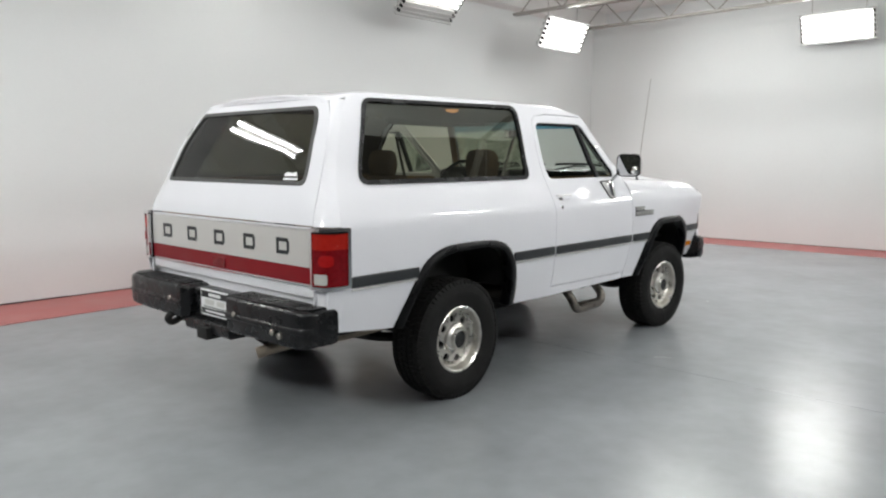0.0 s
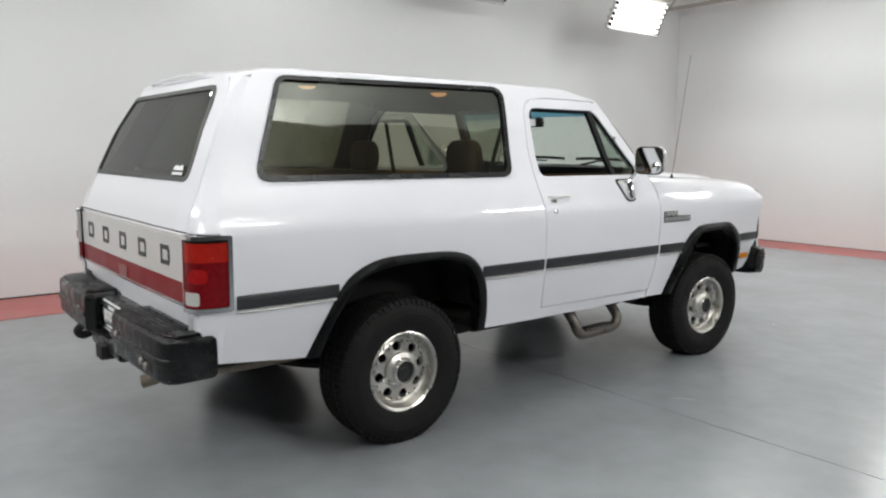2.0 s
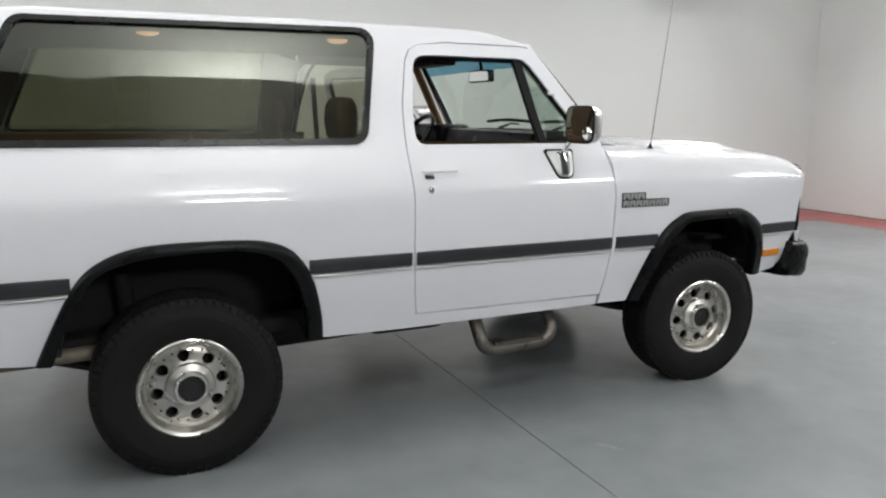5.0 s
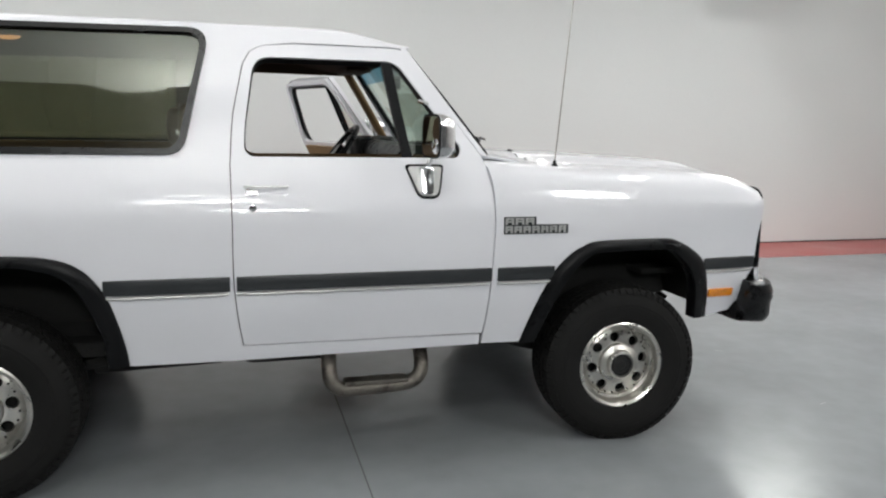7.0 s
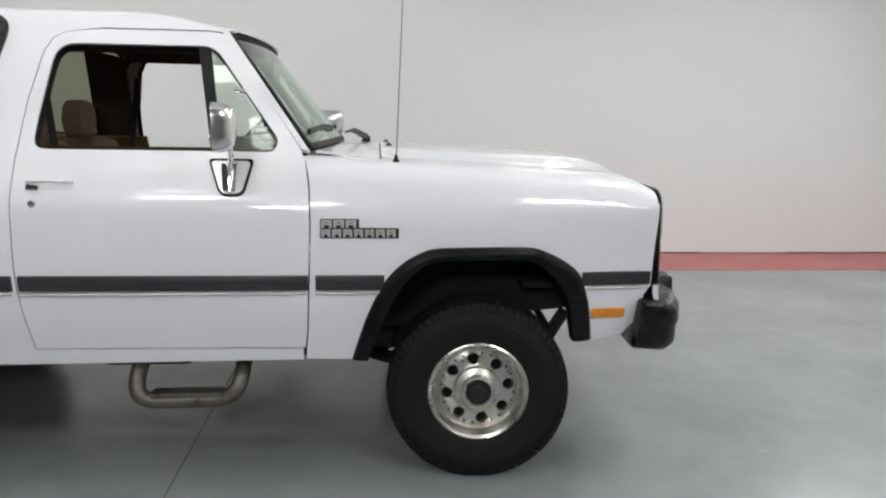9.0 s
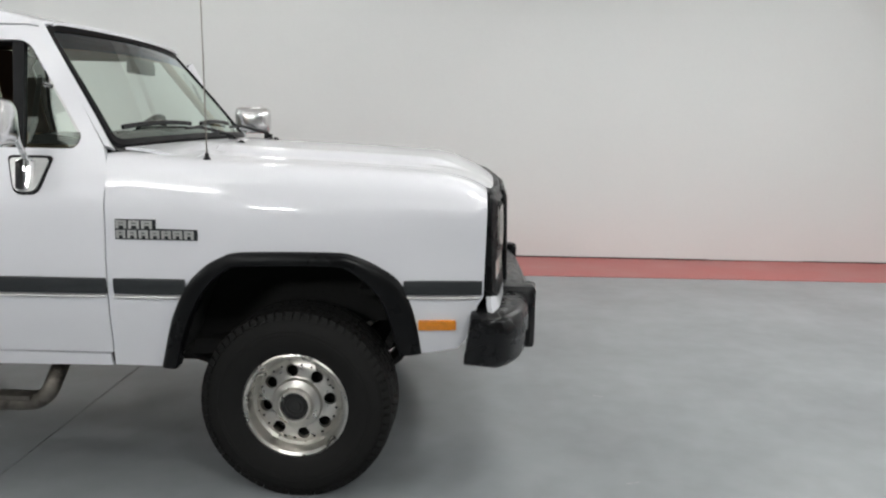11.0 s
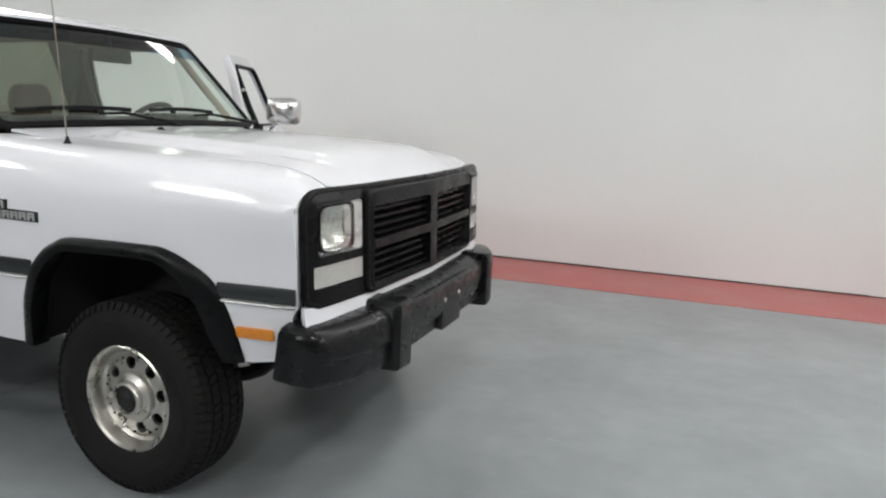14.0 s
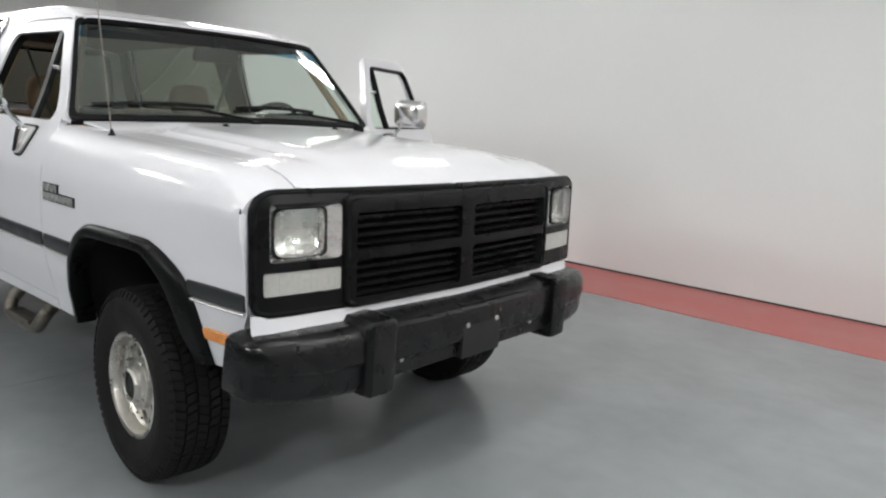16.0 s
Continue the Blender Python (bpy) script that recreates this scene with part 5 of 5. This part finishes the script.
def build_headlamp(s):
    h = new("headlamp")
    h.parent = car
    tagged(h, "square headlamp in a silver bezel")
    def face(off):
        f = front_surf(off)
        return lambda y, z: f(s * y, z)
    # silver tray that slopes back towards the middle of the car
    tray = lambda y, z: face(-0.006 - 0.032 * ease(y, 0.604, 0.655) * (1 - ease(y, 0.80, 0.86)))(y, z)
    lens_ol = round_outline([(0.664, 0.981), (0.848, 0.981), (0.848, 1.134), (0.664, 1.134)], 0.04, 5)
    part("bezel", sheet(round_outline([(0.598, 0.962), (0.864, 0.962), (0.864, 1.152), (0.598, 1.152)], 0.018, 3), tray, FRONT, [lens_ol], (0.03, 0.03), 0.02, 0.03), M_REFLECTOR, h, "silver headlamp bezel")
    cy, cz = 0.756, 1.0575
    lens = lambda y, z: face(0.010 - 0.30 * ((y - cy) ** 2 + (z - cz) ** 2))(y, z)
    gl = part("lens", sheet(lens_ol, lens, FRONT, (), (0.02, 0.02), 0.012, 0.02), M_GLASS_LAMP, h, "clear headlamp glass")
    gl.visible_shadow = False
    ring = round_outline([(0.660, 0.977), (0.852, 0.977), (0.852, 1.138), (0.660, 1.138)], 0.026, 5)
    part("lens_ring", sheet(ring, face(0.0), FRONT, [lens_ol], (0.03, 0.03), 0.012, 0.012), M_BLACK, h)
    part("reflector", sheet(lens_ol, lambda y, z: face(-0.075 + 3.5 * ((y - cy) ** 2 + (z - cz) ** 2))(y, z), FRONT, (), (0.012, 0.012), 0.012, 0), M_REFLECTOR, h)
    bm = bmesh.new()
    for k in range(11):
        y = 0.682 + 0.0156 * k
        bm2 = None
        p = [lens(y - 0.004, 0.995), lens(y + 0.004, 0.995), lens(y + 0.004, 1.118), lens(y - 0.004, 1.118)]
        vs = [bm.verts.new(q + Vector((-0.006, 0, 0))) for q in p] + [bm.verts.new(q + Vector((-0.010, 0, 0))) for q in p]
        for i in range(4):
            j = (i + 1) % 4
            bm.faces.new((vs[i], vs[j], vs[4 + j], vs[4 + i]))
        bm.faces.new(vs[:4])
        bm.faces.new(vs[4:][::-1])
    fl = part("lens_fluting", bm, M_GLASS_LAMP, h, smooth=False)
    fl.visible_shadow = False
    t = part("turn_signal", sheet(round_outline([(0.602, 0.860), (0.878, 0.860), (0.878, 0.934), (0.602, 0.934)], 0.008, 3), face(-0.004), FRONT, (), (0.03, 0.03), 0.02, 0.03), M_CLEARLENS, car, "milky white turn signal lens")
    for k in range(12):
        y = 0.618 + 0.0225 * k
        part("lens_rib", sheet([(y, 0.868), (y + 0.008, 0.868), (y + 0.008, 0.926), (y, 0.926)], face(-0.0034), FRONT, (), (0.05, 0.08), 0.08, 0.002), M_CLEARLENS, t)


def build_marker(s):
    f = lambda o: side_surf(s, o)
    m = part("side_marker", sheet(round_outline([(3.150, 0.664), (3.292, 0.664), (3.292, 0.702), (3.150, 0.702)], 0.006, 3), f(0.010), side_out(s), (), (0.03, 0.02), 0.02, 0.012), M_AMBER, car, "amber side marker lamp")
    part("marker_detail", sheet([(3.205, 0.678), (3.237, 0.678), (3.237, 0.688), (3.205, 0.688)], f(0.0125), side_out(s), (), (0.03, 0.02), 0.02, 0.003), M_AMBER, m)


def build_badge(s):
    """The wing badge as plain stroke shapes on a dark plate, in two rows."""
    b = part("wing_badge", sheet([(2.060, 1.006), (2.356, 1.006), (2.356, 1.044), (2.206, 1.046), (2.206, 1.079), (2.060, 1.079)], side_surf(s, 0.004), side_out(s), (), (0.04, 0.02), 0.02, 0.004), M_INK, car, "grey two-row wing badge")
    for z0, z1, x0, n, w in ((1.046, 1.075, 2.064, 3, 0.046), (1.010, 1.040, 2.064, 7, 0.041)):
        for k in range(n):
            a = x0 + k * w if s < 0 else 2.352 - k * w - w
            t = 0.010
            for q in ((a, z1 - 0.008, a + w - 0.007, z1), (a, z0, a + t, z1), (a + w - 0.007 - t, z0, a + w - 0.007, z1), (a, (z0 + z1) / 2 - 0.004, a + w - 0.007, (z0 + z1) / 2 + 0.003)):
                part("badge_stroke", sheet([(q[0], q[1]), (q[2], q[1]), (q[2], q[3]), (q[0], q[3])], side_surf(s, 0.008), side_out(s), (), (0.05, 0.05), 0.05, 0.004), M_BADGE, b)


def build_antenna():
    a = new("antenna")
    a.parent = car
    tagged(a, "thin steel whip antenna on the wing")
    part("base", lathe_at([(0.016, -0.012), (0.015, 0.006), (0.009, 0.014), (0.005, 0.03)], (2.349, -0.826, 1.284)), M_BLACK, a)
    part("mast", tube([(2.349, -0.826, 1.29), (2.362, -0.868, 1.70), (2.374, -0.912, 2.105)], [0.0028, 0.0024, 0.0018], 8), M_DULL, a)
    part("tip", lathe_at([(0.0035, 0.0), (0.004, 0.004), (0.0, 0.008)], (2.374, -0.912, 2.103)), M_DULL, a)


def lathe_at(profile, c, seg=16):
    """A turned piece standing upright at c: (radius, height)."""
    bm = lathe(profile, seg)
    bmesh.ops.transform(bm, matrix=Matrix.Translation(c) @ Matrix.Rotation(radians(90), 4, "X"), verts=bm.verts[:])
    return bm


def build_step(s):
    st = new("side_step")
    st.parent = car
    tagged(st, "dull tubular metal side step under the door")
    y = s * 0.890
    pts = smooth_path([(1.338, s * 0.74, 0.51), (1.336, s * 0.80, 0.485), (1.330, y - s * 0.02, 0.418), (1.340, y, 0.370), (1.371, y, 0.344), (1.426, y, 0.338), (1.626, y, 0.342), (1.681, y, 0.352), (1.718, y, 0.380), (1.734, y - s * 0.02, 0.422), (1.739, s * 0.80, 0.490), (1.739, s * 0.74, 0.52)], 5)
    part("bar", tube(pts, 0.032, 14), M_STEP, st, "dirty dull steel step tube")
    part("tread_pad", box(1.391, 1.666, y - 0.036, y + 0.036, 0.360, 0.379, 0.006), M_STEP, st)


def build_underside():
    part("underbody", box(-0.98, 2.35, -0.62, 0.62, 0.46, 0.53, 0.02), M_UNDER, car, "dark underbody")
    part("inner_sill", box(0.50, 2.20, -0.84, 0.84, 0.500, 0.54, 0.01), M_UNDER, car)
    part("rear_pan", box(-0.99, -0.45, -0.90, 0.90, 0.545, 0.58, 0.01), M_UNDER, car)
    part("front_pan", box(2.90, 3.38, -0.70, 0.70, 0.745, 0.775, 0.01), M_UNDER, car)
    for s in (-1, 1):
        rail = [(-1.05, 0.44, 0.55), (-0.75, 0.44, 0.55), (-0.5, 0.50, 0.61), (0.45, 0.50, 0.61), (0.7, 0.40, 0.52), (2.3, 0.40, 0.52), (2.75, 0.64, 0.74), (3.42, 0.62, 0.72)]
        part("frame_rail", loft([[Vector((x, s * 0.435, z0)), Vector((x, s * 0.505, z0)), Vector((x, s * 0.505, z1)), Vector((x, s * 0.435, z1))] for x, z0, z1 in rail]), M_UNDER, car)
        for cx, out, inn in ((0.0, FLARE_R_OUT, FLARE_R_IN), (2.692, FLARE_F_OUT, FLARE_F_IN)):
            arch = [(p[0], max(p[1], 0.60 if p[0] > cx else 0.45)) for p in smooth_path([(*p, 0) for p in mid(out, inn, 0.35)], 3)]
            rings = [[Vector((p[0], s * y, p[1] + (0.0 if y > 0.9 else 0.02))) for p in arch] for y in (0.905, 0.86, 0.55)]
            bm = loft(rings, False, False)
            bm.faces.new([v for v in bm.verts][-len(arch):])
            part("wheel_well", bm, M_UNDER, car, "black wheel well")
            part("leaf_spring", tube(smooth_path([(cx - 0.62, s * 0.52, 0.47), (cx - 0.3, s * 0.52, 0.37), (cx, s * 0.52, 0.33), (cx + 0.3, s * 0.52, 0.40), (cx + (0.45 if cx > 1 else 0.62), s * 0.52, 0.60 if cx > 1 else 0.47)], 4), 0.03, 8), M_UNDER, car)
            part("shock_absorber", tube([(cx - 0.18, s * (0.50 if cx > 1 else 0.66), 0.34), (cx - 0.22, s * (0.455 if cx > 1 else 0.64), 0.80)], 0.034, 12), M_YELLOW if cx > 1 else M_UNDER, car)
    for cx in (0.0, 2.692):
        part("axle", tube([(cx, -0.78, 0.366), (cx, -0.2, 0.366), (cx, -0.12, 0.366), (cx, 0.12, 0.366), (cx, 0.2, 0.366), (cx, 0.78, 0.366)], [0.05, 0.05, 0.13, 0.13, 0.05, 0.05], 14), M_UNDER, car)
    part("drag_link", tube([(3.02, -0.74, 0.555), (3.06, -0.2, 0.56), (3.06, 0.5, 0.50)], 0.017, 8), M_UNDER, car)
    part("exhaust", tube(smooth_path([(2.2, -0.30, 0.42), (0.6, -0.32, 0.42), (-0.30, -0.62, 0.47), (-0.75, -0.62, 0.46), (-0.98, -0.53, 0.45), (-1.13, -0.46, 0.415)], 5), 0.032, 12), M_RUST, car, "brownish exhaust tail pipe")
    part("hitch", box(-1.20, -1.0, -0.055, 0.055, 0.43, 0.50, 0.006), M_UNDER, car, "black tow hitch receiver")
    part("tow_hook", tube(smooth_path([(-1.02, 0.38, 0.53), (-1.10, 0.38, 0.50), (-1.18, 0.38, 0.47), (-1.21, 0.38, 0.50), (-1.17, 0.38, 0.53)], 4), 0.022, 8), M_UNDER, car)
    part("transmission", tube([(2.3, 0, 0.46), (1.7, 0.02, 0.44), (1.3, 0.05, 0.42), (1.0, 0.05, 0.46)], [0.16, 0.14, 0.13, 0.06], 14), M_UNDER, car)
    # unseen running gear from here on, added to deepen the shade under the car
    part("transfer_case", beam([(-0.33, 1.02, 1.36, 0.31, 0.48), (-0.28, 0.98, 1.42, 0.285, 0.50), (0.10, 0.96, 1.45, 0.285, 0.50), (0.16, 1.00, 1.40, 0.31, 0.48)], 0.05), M_UNDER, car)
    part("cross_member", box(1.30, 1.42, -0.44, 0.44, 0.345, 0.42, 0.015), M_UNDER, car)
    for x0, x1 in ((1.0, 0.10), (1.40, 2.60)):
        part("drive_shaft", tube([(x0, -0.18 if x1 > 1 else 0.05, 0.37), (x1, -0.10 if x1 > 1 else 0.0, 0.37)], 0.034, 12), M_UNDER, car)
    part("silencer", tube([(0.30, -0.40, 0.42), (0.34, -0.40, 0.42), (0.88, -0.36, 0.42), (0.92, -0.36, 0.42)], [0.04, 0.095, 0.095, 0.04], 14), M_UNDER, car)
    part("engine_sump", beam([(-0.19, 2.22, 2.58, 0.42, 0.60), (-0.15, 2.20, 2.60, 0.39, 0.62), (0.15, 2.20, 2.60, 0.39, 0.62), (0.19, 2.22, 2.58, 0.42, 0.60)], 0.04), M_UNDER, car)


def build_seat(cy, cx=1.00):
    st = new("front_seat")
    st.parent = car
    tagged(st, "tan cloth bucket seat with a rounded headrest")
    part("cushion", beam([(cy - 0.25, cx - 0.02, cx + 0.50, 0.76, 0.92), (cy - 0.23, cx - 0.05, cx + 0.53, 0.74, 0.95), (cy + 0.23, cx - 0.05, cx + 0.53, 0.74, 0.95), (cy + 0.25, cx - 0.02, cx + 0.50, 0.76, 0.92)], 0.05), M_TAN, st)
    rings = []
    for z, w, x0, x1 in ((0.86, 0.20, 0.06, 0.16), (0.92, 0.24, 0.02, 0.18), (1.08, 0.25, -0.05, 0.13), (1.22, 0.24, -0.10, 0.07), (1.31, 0.20, -0.13, 0.03), (1.335, 0.15, -0.13, 0.0)):
        rr = round_outline([(cx + x0, cy - w), (cx + x1, cy - w), (cx + x1, cy + w), (cx + x0, cy + w)], 0.06, 4)
        rings.append([Vector((p[0], p[1], z)) for p in rr])
    part("backrest", loft(rings), M_TAN, st)
    rings = []
    for z, w, d in ((1.33, 0.10, 0.03), (1.345, 0.125, 0.045), (1.42, 0.135, 0.055), (1.49, 0.125, 0.05), (1.522, 0.10, 0.035), (1.530, 0.06, 0.02)):
        rr = round_outline([(cx - 0.10 - d, cy - w), (cx - 0.10 + d, cy - w), (cx - 0.10 + d, cy + w), (cx - 0.10 - d, cy + w)], 0.045, 4)
        rings.append([Vector((p[0], p[1], z)) for p in rr])
    part("headrest", loft(rings), M_TAN, st)


def build_interior():
    part("cabin_floor", box(-1.0, 2.05, -0.53, 0.53, 0.60, 0.625), M_CARPET, car, "dark brown carpet")
    part("firewall", box(2.05, 2.08, -0.82, 0.82, 0.60, 1.28), M_UNDER, car)
    xs = np.linspace(-0.69, 1.64, 16)
    hl = loft([[Vector((x + 0.06 * (1 - (y / 0.645) ** 2) * ease(x, 1.2, 1.7), y, 1.838 - 0.062 * ease(x, 1.30, 1.68) - 0.036 * (1 - ease(x, -0.76, -0.40)) - 0.012 * (1 - ease(x, -0.5, 0.6)) - 0.036 * (abs(y) / 0.645) ** 4)) for y in np.linspace(-0.645, 0.645, 15)] for x in xs], False, False)
    bmesh.ops.solidify(hl, geom=hl.faces[:], thickness=0.006)
    part("headliner", hl, M_HEADLINER, car, "dark brown headliner")
    for s in (-1, 1):
        # cargo side trims below the windows, pillars between
        part("side_trim", sheet([(-0.98, 0.995), (0.93, 0.995), (0.93, 1.325), (-0.92, 1.325)], side_surf(s, -0.09), lambda p: Vector((0, -s, 0)), (), (0.15, 0.1), 0.08, 0.02), M_TANHARD, car, "brown moulded side trim")
        part("pillar_trim", sheet([(0.80 if s < 0 else 0.635, 1.32), (0.945 if s < 0 else 0.855, 1.32), (1.02 if s < 0 else 0.870, 1.70), (1.02 if s < 0 else 0.91, 1.75), (0.90 if s < 0 else 0.66, 1.81)], side_surf(s, -0.04), lambda p: Vector((0, -s, 0)), (), (0.06, 0.06), 0.04, 0.02), M_HEADLINER, car)
        part("pillar_trim", sheet([(-0.93, 1.32), (-0.76, 1.32), (-0.566, 1.765), (-0.69, 1.765)], side_surf(s, -0.04), lambda p: Vector((0, -s, 0)), (), (0.06, 0.06), 0.04, 0.02), M_HEADLINER, car)
        part("pillar_trim", tube([(1.905, 0.80, 1.345), (1.625, 0.63, 1.762)], 0.030, 10, True, 0.7) if s > 0 else tube([(1.945, -0.80, 1.345), (1.665, -0.625, 1.765)], 0.016, 8), M_TANHARD if s > 0 else M_HEADLINER, car, "windscreen pillar trim")
        part("roof_rail_trim", sheet([(0.88, 1.745), (1.615, 1.742), (1.585, 1.770), (1.42, 1.800), (0.86, 1.812)], side_surf(s, -0.032), lambda p: Vector((0, -s, 0)), (), (0.1, 0.05), 0.05, 0.02), M_HEADLINER, car, "brown roof rail trim")
        part("seat_belt", sheet([(0, 0), (1, 0), (1, 1), (0, 1)], lambda u, v: Vector((0.93 + 0.03 * u - 0.02 * v, s * (0.62 - 0.20 * v), 1.66 - 0.62 * v)), lambda p: Vector((1, 0, 0)), (), (0.5, 0.1), 0.1, 0.003), M_BELT, car, "grey seat belt")
        build_seat(0.48, 0.77) if s > 0 else build_seat(-0.44, 0.89)
    part("rear_bench", beam([(-0.535, 0.02, 0.50, 0.70, 0.90), (-0.51, 0.0, 0.52, 0.68, 0.93), (0.51, 0.0, 0.52, 0.68, 0.93), (0.535, 0.02, 0.50, 0.70, 0.90)], 0.05), M_TAN, car, "tan rear bench cushion")
    part("rear_bench_back", beam([(-0.535, -0.13, 0.03, 0.88, 1.28), (-0.51, -0.15, 0.05, 0.86, 1.31), (0.51, -0.15, 0.05, 0.86, 1.31), (0.535, -0.13, 0.03, 0.88, 1.28)], 0.05), M_TAN, car, "tan rear bench backrest")
    rings = []
    for y in np.linspace(-0.77, 0.77, 9):
        k = 0.03 * (y / 0.8) ** 2
        rings.append([Vector((x - k, y, z)) for x, z in ((2.06, 1.00), (1.72, 1.00), (1.675, 1.06), (1.665, 1.20), (1.668, 1.33), (1.69, 1.364), (1.74, 1.375), (1.84, 1.362), (1.97, 1.330), (2.06, 1.300))])
    part("dashboard", loft(rings), M_BLACK, car, "black padded dashboard")
    part("dash_face", box(1.630, 1.642, -0.75, 0.75, 1.05, 1.18, 0.006), M_TANHARD, car)
    part("instrument_hood", beam([(0.26, 1.64, 1.84, 1.20, 1.375), (0.30, 1.62, 1.86, 1.18, 1.392), (0.64, 1.62, 1.86, 1.18, 1.392), (0.68, 1.64, 1.84, 1.20, 1.375)], 0.03), M_BLACK, car)
    # steering wheel, tilted
    sw = new("steering_wheel")
    sw.parent = car
    tagged(sw, "black two-spoke steering wheel")
    c, ax = Vector((1.545, 0.48, 1.285)), Vector((-0.80, 0, 0.60)).normalized()
    e1, e2 = Vector((0, 1, 0)), ax.cross(Vector((0, 1, 0)))
    ringp = [c + 0.195 * (math.cos(a) * e1 + math.sin(a) * e2) for a in (2 * math.pi * k / 40 for k in range(41))]
    part("rim", tube(ringp, 0.015, 10, False), M_BLACK, sw)
    part("spoke", tube([c - e1 * 0.19, c - e1 * 0.05 - ax * 0.02, c + e1 * 0.05 - ax * 0.02, c + e1 * 0.19], [0.014, 0.035, 0.035, 0.014], 8, True, 0.5), M_BLACK, sw)
    part("column", tube([c - ax * 0.02, c - ax * 0.30], 0.04, 12), M_BLACK, sw)
    part("hub", tube([c + ax * 0.02, c - ax * 0.03], 0.06, 16), M_BLACK, sw)
    # mirror, visors
    part("inside_mirror", loft([[Vector((1.762 + d, -0.005 + u, 1.672 + v)) for u, v in round_outline([(-0.13, -0.034), (0.13, -0.034), (0.12, 0.034), (-0.12, 0.034)], 0.02, 3)] for d in (0.0, 0.022, 0.03)]), M_BLACK, car, "black inside mirror")
    part("inside_mirror_glass", loft([[Vector((1.7605 + d, -0.005 + u, 1.672 + v)) for u, v in round_outline([(-0.12, -0.027), (0.12, -0.027), (0.11, 0.027), (-0.11, 0.027)], 0.015, 3)] for d in (0.0, -0.002)]), M_MIRROR, car)
    part("mirror_stem", tube([(1.78, -0.005, 1.69), (1.765, -0.005, 1.775)], 0.01, 8), M_BLACK, car)
    for s in (-1, 1):
        part("sun_visor", box(1.56, 1.70, s * 0.37 - 0.19, s * 0.37 + 0.19, 1.742, 1.762, 0.008), M_HEADLINER, car, "brown sun visor")
    for x, y in ((-0.02, 0.0), (0.90, -0.05)):
        part("dome_lamp", loft([[Vector((x + 0.055 * k * math.cos(a), y + 0.045 * k * math.sin(a), z)) for a in (2 * math.pi * i / 20 for i in range(20))] for k, z in ((1.0, 1.836), (1.0, 1.828), (0.85, 1.818), (0.5, 1.811), (0.1, 1.809))]), M_DOME, car, "lit amber dome lamp")


def build_car():
    for s in (-1, 1):
        build_quarter(s)
        build_wing(s)
        moulding(car, -0.885, -0.400, s)
        moulding(car, 0.480, 0.936, s)
        moulding(car, 2.040, 2.302, s)
        moulding(car, 3.095, 3.386, s, 0.804, 0.862)
        build_flare(car, FLARE_R_OUT, FLARE_R_IN, s)
        build_flare(car, FLARE_F_OUT, FLARE_F_IN, s)
        build_marker(s)
        build_badge(s)
        build_step(s)
    build_roof()
    build_hood()
    build_windscreen()
    build_wipers()
    build_door(-1, 0)
    build_door(1, -68)
    build_rear()
    build_rear_bumper()
    build_front_bumper()
    build_grille()
    build_antenna()
    build_underside()
    build_interior()
    ms = wheel_meshes()
    for cx in (0.0, 2.692):
        for s in (-1, 1):
            w = build_wheel(car, cx, s)
            for nm in ("tyre", "rim", "brake_drum"):
                o = new(nm, ms[nm])
                o.parent = w
            for nm in ("tread", "disc", "hub", "cap"):
                o = new(nm, ms[nm])
                o.parent = w
            for k in range(16):
                a = 2 * math.pi * (k // 2 + 0.70 + (0.16 if k % 2 else -0.16)) / 8
                o = new("rivet", ms["rivet"])
                o.parent = w
                o.location = (0.150 * math.cos(a), -0.0615, 0.150 * math.sin(a))


build_car()
